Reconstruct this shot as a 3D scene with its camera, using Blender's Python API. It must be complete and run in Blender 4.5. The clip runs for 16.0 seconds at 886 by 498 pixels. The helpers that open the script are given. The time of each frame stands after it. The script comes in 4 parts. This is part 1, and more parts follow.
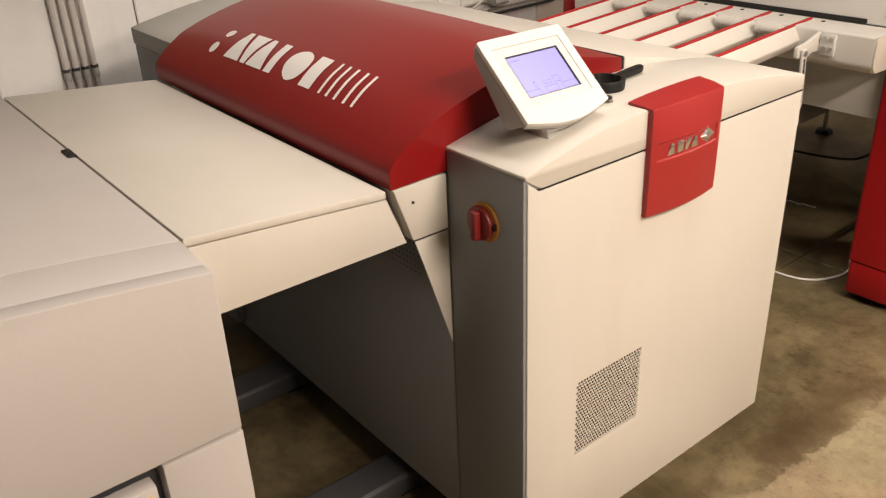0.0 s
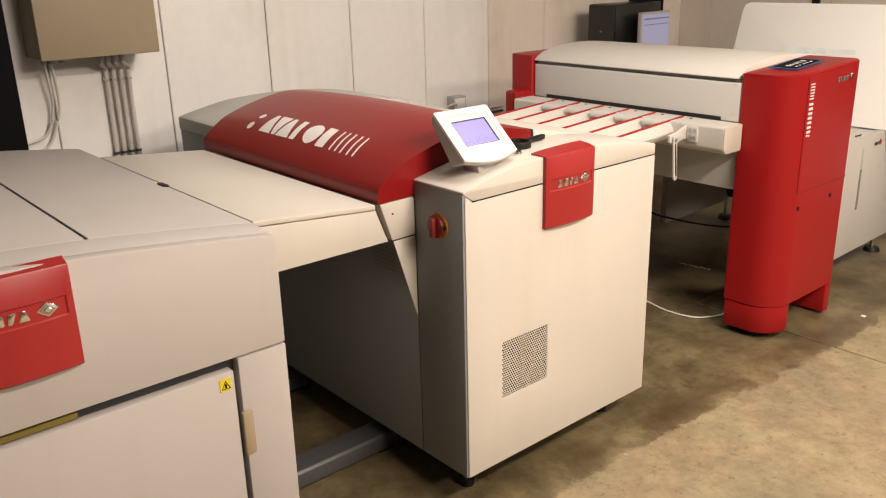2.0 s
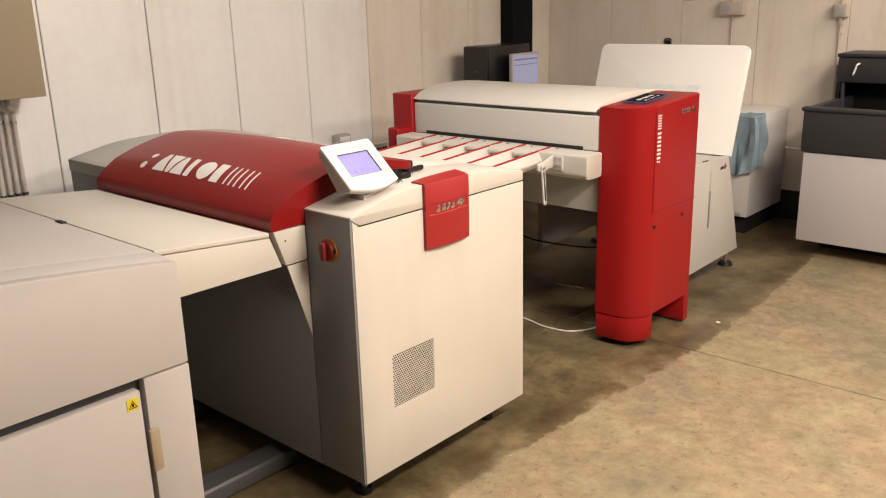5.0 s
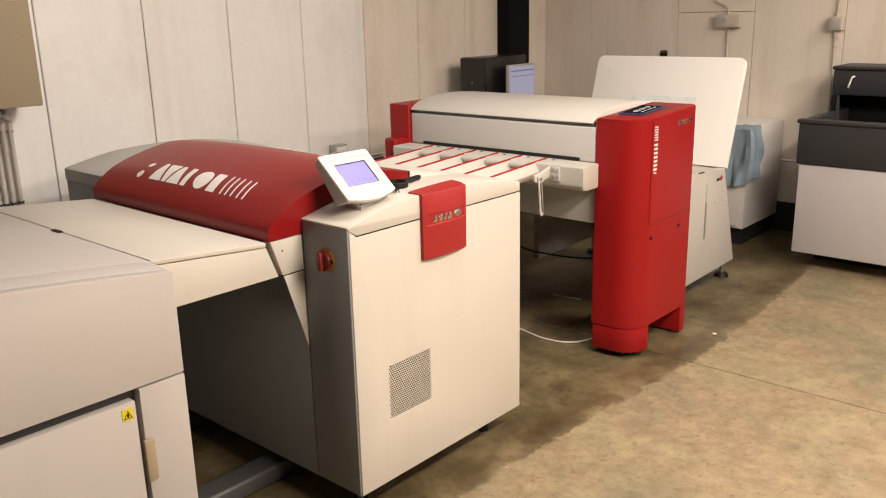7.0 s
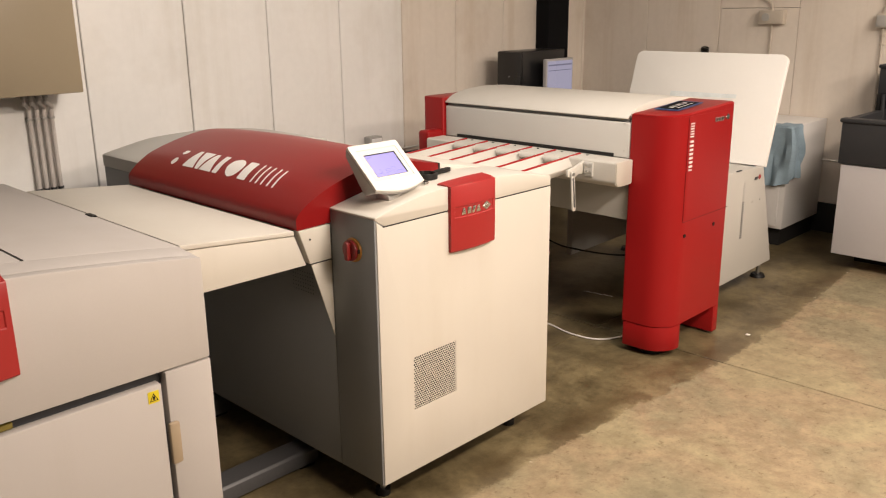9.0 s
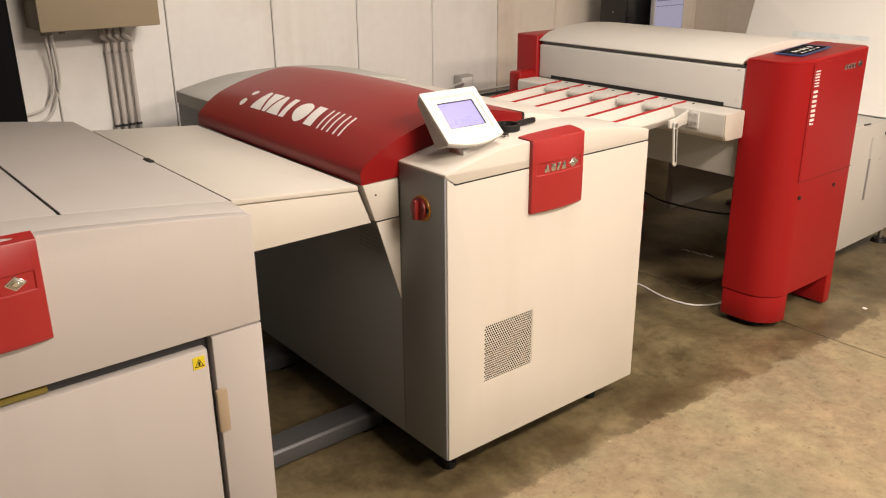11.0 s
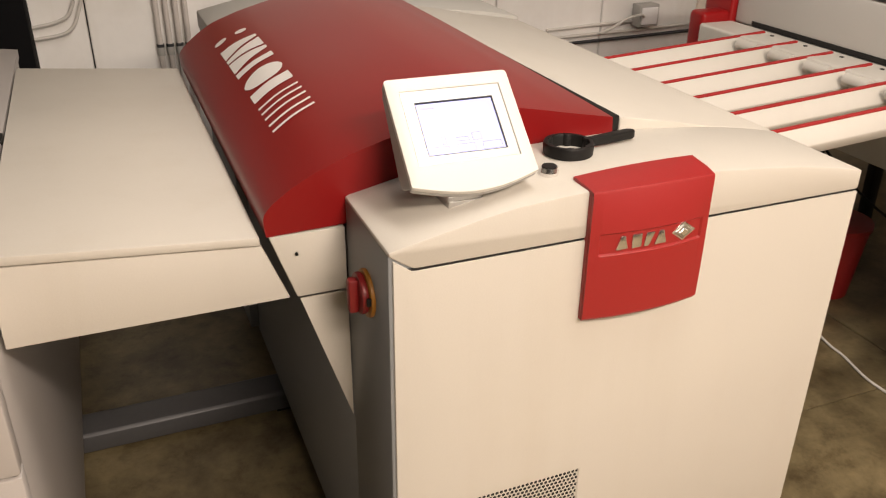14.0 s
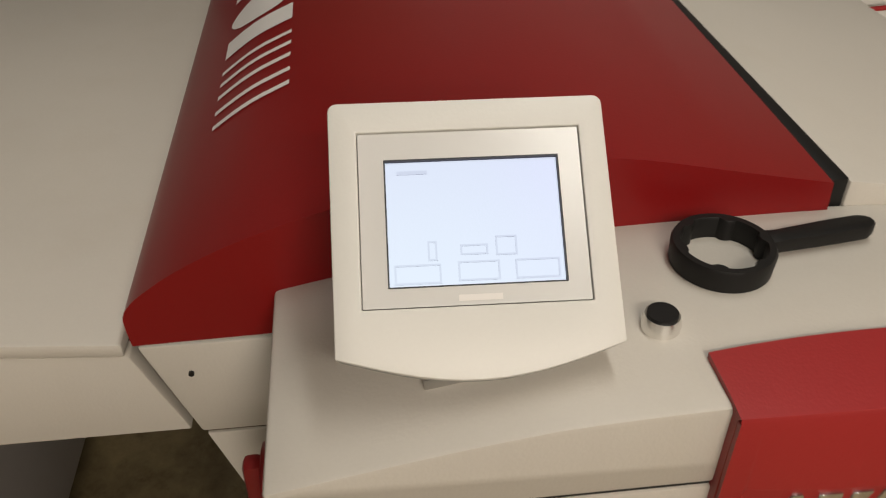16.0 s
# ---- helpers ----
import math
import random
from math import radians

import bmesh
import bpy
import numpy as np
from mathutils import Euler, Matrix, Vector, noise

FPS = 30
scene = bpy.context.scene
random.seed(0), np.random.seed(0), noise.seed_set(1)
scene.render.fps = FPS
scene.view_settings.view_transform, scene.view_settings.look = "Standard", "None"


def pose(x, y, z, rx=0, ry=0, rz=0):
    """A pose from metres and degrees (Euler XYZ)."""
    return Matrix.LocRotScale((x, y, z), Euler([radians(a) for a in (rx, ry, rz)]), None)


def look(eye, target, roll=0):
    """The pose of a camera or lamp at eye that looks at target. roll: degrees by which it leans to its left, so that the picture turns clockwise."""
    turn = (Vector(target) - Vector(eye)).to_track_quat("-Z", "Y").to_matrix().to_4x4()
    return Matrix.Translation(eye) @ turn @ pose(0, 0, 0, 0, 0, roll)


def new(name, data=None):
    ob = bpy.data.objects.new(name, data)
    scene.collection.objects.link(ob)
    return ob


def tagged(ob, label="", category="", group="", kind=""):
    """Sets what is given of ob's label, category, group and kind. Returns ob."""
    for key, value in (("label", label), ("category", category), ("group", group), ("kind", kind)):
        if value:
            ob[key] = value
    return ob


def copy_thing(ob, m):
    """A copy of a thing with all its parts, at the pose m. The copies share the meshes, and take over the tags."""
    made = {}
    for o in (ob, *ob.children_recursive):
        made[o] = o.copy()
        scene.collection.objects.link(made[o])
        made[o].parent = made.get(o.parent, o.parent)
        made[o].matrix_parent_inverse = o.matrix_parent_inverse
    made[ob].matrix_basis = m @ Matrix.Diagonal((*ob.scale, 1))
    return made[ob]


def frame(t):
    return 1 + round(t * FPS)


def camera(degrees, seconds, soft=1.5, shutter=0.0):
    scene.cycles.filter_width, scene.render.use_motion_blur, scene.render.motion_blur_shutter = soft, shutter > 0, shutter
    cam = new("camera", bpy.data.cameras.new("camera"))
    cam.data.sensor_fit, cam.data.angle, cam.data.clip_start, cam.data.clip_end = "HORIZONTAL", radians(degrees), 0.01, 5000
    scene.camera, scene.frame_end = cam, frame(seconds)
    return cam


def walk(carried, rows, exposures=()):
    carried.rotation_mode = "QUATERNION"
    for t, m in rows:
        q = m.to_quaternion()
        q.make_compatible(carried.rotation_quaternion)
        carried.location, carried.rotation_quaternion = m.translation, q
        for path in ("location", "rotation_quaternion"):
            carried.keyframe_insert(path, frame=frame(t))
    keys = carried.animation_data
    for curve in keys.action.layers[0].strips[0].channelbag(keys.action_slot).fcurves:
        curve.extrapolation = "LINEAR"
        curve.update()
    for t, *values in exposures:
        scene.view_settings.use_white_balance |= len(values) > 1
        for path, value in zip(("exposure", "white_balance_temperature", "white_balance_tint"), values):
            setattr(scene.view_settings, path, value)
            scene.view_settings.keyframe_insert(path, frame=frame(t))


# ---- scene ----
cam = camera(55.5, 16.0, soft=1.1, shutter=0.25)
PATH = [
    (0, (-0.848, -0.887, 1.444), (0.237, 0.529, 0.541), -2.7),
    (0.5, (-0.913, -1.07, 1.446), (0.205, 0.358, 0.604), -1.9),
    (1, (-1.068, -1.252, 1.468), (0.091, 0.186, 0.701), -3.7),
    (1.5, (-1.263, -1.393, 1.479), (-0.055, 0.035, 0.77), -3.8),
    (2, (-1.362, -1.531, 1.493), (-0.142, -0.084, 0.849), -1.5),
    (2.5, (-1.452, -1.657, 1.496), (-0.268, -0.173, 0.866), -1.7),
    (3, (-1.494, -1.687, 1.493), (-0.268, -0.232, 0.876), -3.9),
    (3.5, (-1.489, -1.699, 1.523), (-0.127, -0.369, 0.91), -4.0),
    (4, (-1.497, -1.699, 1.514), (-0.098, -0.394, 0.929), -2.6),
    (6.5, (-1.506, -1.698, 1.507), (-0.065, -0.42, 0.966), -1.2),
    (7, (-1.505, -1.694, 1.507), (-0.067, -0.411, 0.969), -1.3),
    (7.5, (-1.507, -1.698, 1.504), (-0.074, -0.409, 0.97), -1.4),
    (8, (-1.5, -1.702, 1.505), (-0.076, -0.403, 0.972), -1.3),
    (8.5, (-1.497, -1.704, 1.502), (-0.084, -0.393, 0.967), -1.1),
    (9, (-1.484, -1.714, 1.499), (-0.109, -0.369, 0.95), -0.7),
    (9.5, (-1.476, -1.751, 1.501), (-0.195, -0.332, 0.914), -1.1),
    (9.7, (-1.466, -1.755, 1.505), (-0.231, -0.302, 0.904), -1.4),
    (11.8, (-1.019, -1.446, 1.484), (0.087, 0.037, 0.727), -0.1),
    (12, (-0.941, -1.427, 1.474), (0.088, 0.11, 0.713), 0.1),
    (12.5, (-0.804, -1.355, 1.462), (0.084, 0.253, 0.672), -0.5),
    (13, (-0.66, -1.196, 1.457), (0.196, 0.408, 0.625), 0.2),
    (13.5, (-0.503, -1.051, 1.455), (0.313, 0.561, 0.597), 0.0),
    (14, (-0.3, -0.911, 1.435), (0.38, 0.739, 0.533), 0.6),
    (14.5, (-0.140, -0.796, 1.419), (0.389, 0.884, 0.469), 0.2),
    (15, (-0.074, -0.611, 1.391), (0.406, 1.041, 0.373), -0.6),
    (15.5, (-0.020, -0.445, 1.400), (0.399, 1.171, 0.299), -0.4),
    (16, (0.070, -0.333, 1.374), (0.267, 1.259, 0.179), 0.3),
]
walk(cam, [(t, look(eye, target, roll)) for t, eye, target, roll in PATH],
     [(0.0, -0.12, 6500, 10), (0.9, 0.0, 6500, 10), (11.8, 0.0, 6500, 10), (13.0, -0.12, 6500, 10), (13.4, -0.14, 6500, 10), (14.0, -0.25, 6500, 10),
      (14.5, -0.60, 6500, 10), (15.0, -0.74, 6550, 9), (15.5, -1.01, 6350, 7), (16.0, -1.18, 6200, 5)])

# ---- world and lamps ----
scene.view_settings.exposure = 0.0
world = bpy.data.worlds.new("world")
scene.world = world
world.use_nodes = True
world.node_tree.nodes["Background"].inputs[0].default_value = (0.9, 0.8, 0.68, 1)
world.node_tree.nodes["Background"].inputs[1].default_value = 0.0


def tube_lamp(x, y, z, length, width, watts, turn=0, color=(1.0, 0.836, 0.695), tilt=0):
    data = bpy.data.lights.new("ceiling_tube", "AREA")
    data.shape, data.size, data.size_y = "RECTANGLE", length, width
    data.energy, data.color = watts, color
    ob = new("ceiling_tube", data)
    ob.matrix_world = pose(x, y, z, tilt, 0, turn)
    return ob


tube_lamp(0.58, 0.10, 2.82, 1.7, 0.22, 33, 90, (1.0, 0.91, 0.82))
tube_lamp(0.45, -2.3, 2.82, 1.5, 0.35, 162)
# This tube and the next are unseen, added to brighten walls, fronts and bench
tube_lamp(0.5, -4.2, 2.82, 1.5, 0.35, 92, tilt=60)
tube_lamp(3.35, -1.75, 2.82, 1.5, 0.35, 60)


# ---- materials ----
def paint(name, color, rough=0.45, metal=0.0, vary=0.08, grain=60.0, bump=0.04, blotch=2.0, clear=0.0, spec=0.5):
    """A coated or moulded surface: broad blotches and fine grain in colour and gloss, and a little relief."""
    m = bpy.data.materials.new(name)
    m.use_nodes = True
    nt = m.node_tree
    b = nt.nodes["Principled BSDF"]
    b.inputs["Metallic"].default_value = metal
    b.inputs["Coat Weight"].default_value = clear
    b.inputs["Specular IOR Level"].default_value = spec
    tc = nt.nodes.new("ShaderNodeTexCoord")
    big = nt.nodes.new("ShaderNodeTexNoise")
    big.inputs["Scale"].default_value, big.inputs["Detail"].default_value = blotch, 5
    fine = nt.nodes.new("ShaderNodeTexNoise")
    fine.inputs["Scale"].default_value, fine.inputs["Detail"].default_value = grain, 3
    for n in (big, fine):
        nt.links.new(tc.outputs["Object"], n.inputs["Vector"])
    ramp = nt.nodes.new("ShaderNodeValToRGB")
    c = Vector(color)
    lo, hi = c * (1 - vary), c * (1 + vary * 0.6)
    ramp.color_ramp.elements[0].position, ramp.color_ramp.elements[0].color = 0.3, (*lo, 1)
    ramp.color_ramp.elements[1].position, ramp.color_ramp.elements[1].color = 0.7, (*hi, 1)
    mix = nt.nodes.new("ShaderNodeMath")
    mix.operation = "MULTIPLY_ADD"
    mix.inputs[1].default_value = 0.25
    half = nt.nodes.new("ShaderNodeMath")
    half.operation = "MULTIPLY"
    half.inputs[1].default_value = 0.75
    nt.links.new(big.outputs["Fac"], half.inputs[0])
    nt.links.new(fine.outputs["Fac"], mix.inputs[0])
    nt.links.new(half.outputs[0], mix.inputs[2])
    nt.links.new(mix.outputs[0], ramp.inputs["Fac"])
    nt.links.new(ramp.outputs["Color"], b.inputs["Base Color"])
    rr = nt.nodes.new("ShaderNodeMapRange")
    rr.inputs["To Min"].default_value, rr.inputs["To Max"].default_value = rough * 0.88, min(1, rough * 1.12)
    nt.links.new(big.outputs["Fac"], rr.inputs["Value"])
    nt.links.new(rr.outputs["Result"], b.inputs["Roughness"])
    bp = nt.nodes.new("ShaderNodeBump")
    bp.inputs["Strength"].default_value, bp.inputs["Distance"].default_value = bump, 0.002
    nt.links.new(fine.outputs["Fac"], bp.inputs["Height"])
    nt.links.new(bp.outputs["Normal"], b.inputs["Normal"])
    return m


def glow(name, color, strength):
    m = bpy.data.materials.new(name)
    m.use_nodes = True
    b = m.node_tree.nodes["Principled BSDF"]
    b.inputs["Base Color"].default_value = (0.02, 0.02, 0.03, 1)
    b.inputs["Roughness"].default_value = 0.2
    b.inputs["Emission Color"].default_value = (*color, 1)
    b.inputs["Emission Strength"].default_value = strength
    return m


def concrete(name, pale, dark, edge_y):
    """Worn concrete: a paler pour towards negative y with a ragged border at edge_y, mottled with stains."""
    m = bpy.data.materials.new(name)
    m.use_nodes = True
    nt = m.node_tree
    b = nt.nodes["Principled BSDF"]
    tc = nt.nodes.new("ShaderNodeTexCoord")

    def noise_tex(scale, detail, rough=0.6, twist=0.0):
        n = nt.nodes.new("ShaderNodeTexNoise")
        n.inputs["Scale"].default_value, n.inputs["Detail"].default_value, n.inputs["Roughness"].default_value = scale, detail, rough
        n.inputs["Distortion"].default_value = twist
        nt.links.new(tc.outputs["Object"], n.inputs["Vector"])
        return n.outputs["Fac"]

    def ramp(fac, *stops):
        r = nt.nodes.new("ShaderNodeValToRGB")
        els = r.color_ramp.elements
        while len(els) < len(stops):
            els.new(0.5)
        for e, (p, c) in zip(els, stops):
            e.position, e.color = p, (*c, 1) if len(c) == 3 else c
        nt.links.new(fac, r.inputs["Fac"])
        return r.outputs["Color"]

    def math_node(op, a, c):
        n = nt.nodes.new("ShaderNodeMath")
        n.operation = op
        for i, v in enumerate((a, c)):
            if isinstance(v, (int, float)):
                n.inputs[i].default_value = v
            else:
                nt.links.new(v, n.inputs[i])
        return n.outputs[0]

    def blend(fac, a, c, kind="MIX"):
        n = nt.nodes.new("ShaderNodeMix")
        n.data_type, n.blend_type = "RGBA", kind
        if isinstance(fac, (int, float)):
            n.inputs[0].default_value = fac
        else:
            nt.links.new(fac, n.inputs[0])
        nt.links.new(a, n.inputs[6])
        nt.links.new(c, n.inputs[7])
        return n.outputs[2]

    big, mid, cloud = noise_tex(1.5, 5, 0.55, 0.4), noise_tex(9.5, 10, 0.74, 0.15), noise_tex(2.6, 8, 0.66, 0.2)
    small, fine, rag = noise_tex(27, 7, 0.72, 0.1), noise_tex(75, 4), noise_tex(6.5, 9, 0.76)
    P, D = Vector(pale), Vector(dark)

    def hue(c, r, g, bl):
        return (c.x * r, c.y * g, c.z * bl)

    # the paler pour: olive, tan and pinkish clouds, worn pale patches, brown scuffs
    light = ramp(big, (0.36, hue(P, 0.82, 0.85, 0.82)), (0.45, hue(P, 0.96, 0.97, 0.94)), (0.53, hue(P, 1.10, 1.01, 0.98)), (0.62, hue(P, 1.12, 1.13, 1.06)))
    light = blend(1.0, light, ramp(mid, (0.32, (0.82, 0.79, 0.73)), (0.45, (0.95, 0.94, 0.92)), (0.52, (1.06, 1.06, 1.04)), (0.64, (1.26, 1.26, 1.22))), "MULTIPLY")
    light = blend(0.85, light, ramp(small, (0.33, (0.58, 0.51, 0.43)), (0.42, (1, 1, 1)), (0.66, (1.14, 1.14, 1.12))), "MULTIPLY")
    # the older slab: olive-brown with grey-green clouds and dark soaked stains
    shade = ramp(cloud, (0.36, hue(D, 0.58, 0.56, 0.52)), (0.47, hue(D, 1.0, 1.0, 1.0)), (0.56, hue(D, 1.42, 1.45, 1.46)), (0.66, hue(D, 1.75, 1.80, 1.88)))
    shade = blend(0.85, shade, ramp(mid, (0.33, (0.55, 0.50, 0.43)), (0.47, (1, 1, 1)), (0.64, (1.20, 1.20, 1.18))), "MULTIPLY")
    shade = blend(0.6, shade, ramp(small, (0.32, (0.62, 0.57, 0.50)), (0.45, (1, 1, 1)), (0.70, (1.22, 1.22, 1.20))), "MULTIPLY")
    sep = nt.nodes.new("ShaderNodeSeparateXYZ")
    nt.links.new(tc.outputs["Object"], sep.inputs[0])
    bend = math_node("MULTIPLY", math_node("SINE", math_node("MULTIPLY", math_node("ADD", sep.outputs["X"], 0.70), 1.65), 0), -0.045)
    wobble = math_node("MULTIPLY", math_node("SUBTRACT", rag, 0.5), 0.17)
    y = math_node("ADD", math_node("ADD", math_node("SUBTRACT", sep.outputs["Y"], edge_y), bend), wobble)
    fac = ramp(math_node("ADD", math_node("MULTIPLY", y, 2.0), 0.5), (0.482, (0, 0, 0)), (0.498, (0.72, 0.72, 0.72)), (0.54, (0.80, 0.80, 0.80)), (0.66, (1, 1, 1)))
    # damp brown fringe that has crept out along the border
    damp = ramp(math_node("ADD", math_node("MULTIPLY", y, 2.0), 0.5), (0.49, (0, 0, 0)), (0.53, (1, 1, 1)), (0.66, (0.8, 0.8, 0.8)), (0.84, (0, 0, 0)))
    soak = ramp(noise_tex(3.4, 5, 0.6, 0.4), (0.44, (0, 0, 0)), (0.56, (1, 1, 1)))
    brown = nt.nodes.new("ShaderNodeRGB")
    brown.outputs[0].default_value = (D.x * 0.60, D.y * 0.50, D.z * 0.42, 1)
    shade = blend(math_node("MULTIPLY", math_node("MULTIPLY", damp, soak), 0.8), shade, brown.outputs[0])
    col = blend(fac, light, shade)
    speck = ramp(fine, (0.27, (0.55, 0.52, 0.48)), (0.37, (1, 1, 1)), (0.78, (1.12, 1.12, 1.10)))
    col = blend(0.5, col, speck, "MULTIPLY")
    # lime flakes caught along the border of the pour
    rim = ramp(math_node("ADD", math_node("MULTIPLY", y, 6.0), 0.5), (0.36, (0, 0, 0)), (0.47, (1, 1, 1)), (0.60, (0, 0, 0)))
    chips = ramp(noise_tex(20, 3, 0.5), (0.68, (0, 0, 0)), (0.73, (1, 1, 1)))
    lime = nt.nodes.new("ShaderNodeRGB")
    lime.outputs[0].default_value = (0.50, 0.44, 0.34, 1)
    col = blend(math_node("MULTIPLY", rim, chips), col, lime.outputs[0])
    nt.links.new(col, b.inputs["Base Color"])
    rr = nt.nodes.new("ShaderNodeMapRange")
    rr.inputs["To Min"].default_value, rr.inputs["To Max"].default_value = 0.64, 0.36
    nt.links.new(fac, rr.inputs["Value"])
    nt.links.new(rr.outputs["Result"], b.inputs["Roughness"])
    bp = nt.nodes.new("ShaderNodeBump")
    bp.inputs["Strength"].default_value, bp.inputs["Distance"].default_value = 0.22, 0.003
    nt.links.new(math_node("ADD", math_node("MULTIPLY", fine, 0.35), math_node("SUBTRACT", small, math_node("MULTIPLY", fac, 0.5))), bp.inputs["Height"])
    nt.links.new(bp.outputs["Normal"], b.inputs["Normal"])
    return m


CREAM = paint("cream_powder_coat", (0.60, 0.565, 0.505), 0.48, vary=0.05, grain=350, bump=0.10)
LOADER = paint("grey_beige_powder_coat", (0.455, 0.425, 0.405), 0.5, vary=0.05, grain=350, bump=0.10)
# Side grey, set darker to carry the weak light on faces turned to -x
SIDE = paint("mid_grey_shaded_side", (0.232, 0.242, 0.250), 0.5, vary=0.05, grain=350, bump=0.10)
GREY = paint("light_grey_plate", (0.60, 0.59, 0.56), 0.42, vary=0.05, grain=300, bump=0.06)
RED = paint("red_lacquer", (0.30, 0.009, 0.010), 0.38, vary=0.06, grain=300, bump=0.03, spec=0.25)
HOOD_RED = paint("dark_red_hood_lacquer", (0.2275, 0.0077, 0.0082), 0.36, vary=0.06, grain=300, bump=0.03, spec=0.28)
BADGE = paint("red_moulding", (0.33, 0.017, 0.017), 0.42, vary=0.06, grain=400, bump=0.08)
FELT = paint("red_felt_strip", (0.42, 0.02, 0.02), 0.8, vary=0.15, grain=200, bump=0.2)
WHITE = paint("white_lettering", (0.80, 0.77, 0.74), 0.5, vary=0.03)
BEZEL = paint("ivory_plastic", (0.72, 0.705, 0.66), 0.42, vary=0.03, grain=400, bump=0.05)
FRAME = paint("white_plastic", (0.93, 0.93, 0.93), 0.38, vary=0.02, grain=400, bump=0.03)
FILM = paint("glossy_white_display_film", (0.70, 0.69, 0.665), 0.26, vary=0.02, grain=400, bump=0.0, spec=1.0)
SILVER = paint("silver_plastic", (0.42, 0.41, 0.42), 0.4, vary=0.05)
ARM = paint("white_powder_coat", (0.65, 0.625, 0.575), 0.45, vary=0.05, grain=300, bump=0.08)
STEEL = paint("brushed_steel", (0.55, 0.54, 0.52), 0.35, metal=1.0, vary=0.12, grain=160, bump=0.05)
CHROME = paint("chrome", (0.82, 0.81, 0.79), 0.2, metal=1.0, vary=0.05, grain=100, bump=0.0)
# Rail metal set darker to carry the shade under the table
ALU = paint("shaded_galvanised_rail", (0.12, 0.12, 0.125), 0.5, metal=0.5, vary=0.15, grain=90, bump=0.08)
BLACK = paint("black_plastic", (0.008, 0.0075, 0.007), 0.5, spec=0.3, vary=0.25, grain=200, bump=0.06)
# Near-black for joints and slots, and for shade under and behind things
VOID = paint("dark_gaps_and_shade", (0.012, 0.011, 0.010), 0.8, vary=0.2)
# Charcoal parts; also the shade colour of the door recess and washer tank
DARK = paint("charcoal_moulding_and_shade", (0.036, 0.037, 0.041), 0.5, vary=0.15, grain=200, bump=0.06)
YELLOW = paint("yellow_plate", (0.70, 0.56, 0.02), 0.45, vary=0.06)
SEAL = paint("yellow_foam_seal", (0.17, 0.13, 0.02), 0.8, vary=0.2, grain=120, bump=0.2)
LATCH = paint("tan_plastic", (0.36, 0.28, 0.19), 0.5, vary=0.06)
TAN = paint("tan_enamel", (0.34, 0.28, 0.19), 0.42, vary=0.06, grain=200, bump=0.05)
WALL = paint("white_wall_panel", (0.86, 0.85, 0.83), 0.62, vary=0.07, grain=25, bump=0.12, blotch=1.1)
PIPE = paint("grey_pvc", (0.42, 0.41, 0.39), 0.5, vary=0.08)
CABLE = paint("white_cable", (0.66, 0.64, 0.6), 0.5, vary=0.06)
BLUE = paint("blue_overlay", (0.035, 0.07, 0.20), 0.35, vary=0.1)
CLOTH = paint("blue_grey_towel", (0.27, 0.37, 0.45), 0.95, vary=0.2, grain=90, bump=0.5, blotch=9)
CAB = paint("white_laminate", (0.74, 0.73, 0.72), 0.45, vary=0.04)
BENCH = paint("grey_white_laminate", (0.56, 0.54, 0.55), 0.45, vary=0.04)
WASHER = paint("warm_grey_coat", (0.50, 0.485, 0.45), 0.48, vary=0.05, grain=300, bump=0.08)
LETTER = paint("grey_lettering", (0.13, 0.13, 0.13), 0.5, vary=0.05)
MATT = paint("matt_black_steel", (0.007, 0.007, 0.008), 0.9, spec=0.12, vary=0.2, grain=150, bump=0.05)
LID = paint("white_lid_plastic", (0.93, 0.92, 0.89), 0.5, vary=0.03)
SEAM_FAINT = paint("faint_red_seam", (0.20, 0.007, 0.008), 0.6, vary=0.1)
SEAM_RED = paint("dark_red_seam", (0.075, 0.004, 0.005), 0.6, vary=0.1)
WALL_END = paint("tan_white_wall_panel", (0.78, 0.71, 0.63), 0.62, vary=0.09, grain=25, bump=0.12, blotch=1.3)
# Grey darkened for shade on the rear cover and lower plate
SHADED_GREY = paint("shaded_grey_cover", (0.46, 0.45, 0.42), 0.5, vary=0.05, grain=350, bump=0.08)
CONDUIT = paint("pale_conduit", (0.58, 0.54, 0.51), 0.5, vary=0.08)
SKIRT = paint("black_skirting", (0.018, 0.016, 0.014), 0.6, vary=0.2)
PALE_BLUE = paint("pale_blue_strip", (0.86, 0.91, 0.925), 0.4, vary=0.15, blotch=12)
ORANGE = paint("orange_switch_plate", (0.40, 0.17, 0.02), 0.45, vary=0.1)
KNOB = paint("dark_red_knob", (0.20, 0.010, 0.010), 0.45, vary=0.08)
GLOSS_BLACK = paint("black_case_plastic", (0.010, 0.010, 0.011), 0.28, vary=0.05, bump=0.02)
# Housing grey set darker to carry the shade on the panel's side
HOUSING = paint("shaded_housing_plastic", (0.40, 0.39, 0.375), 0.5, vary=0.05, grain=300, bump=0.05)
SOCKET = paint("aged_socket_plastic", (0.56, 0.50, 0.42), 0.5, vary=0.06)
SATIN = paint("chrome_emblem", (0.72, 0.71, 0.70), 0.22, metal=1.0, vary=0.05, bump=0.0)
# Unseen hall surfaces, kept dark so little light bounces into the shade
HALL = paint("unseen_hall_wall", (0.14, 0.133, 0.122), 0.7, vary=0.08)
CEIL = paint("unseen_ceiling", (0.14, 0.133, 0.122), 0.8, vary=0.06)
BUCKET = paint("red_bucket_plastic", (0.33, 0.02, 0.02), 0.4, vary=0.08)


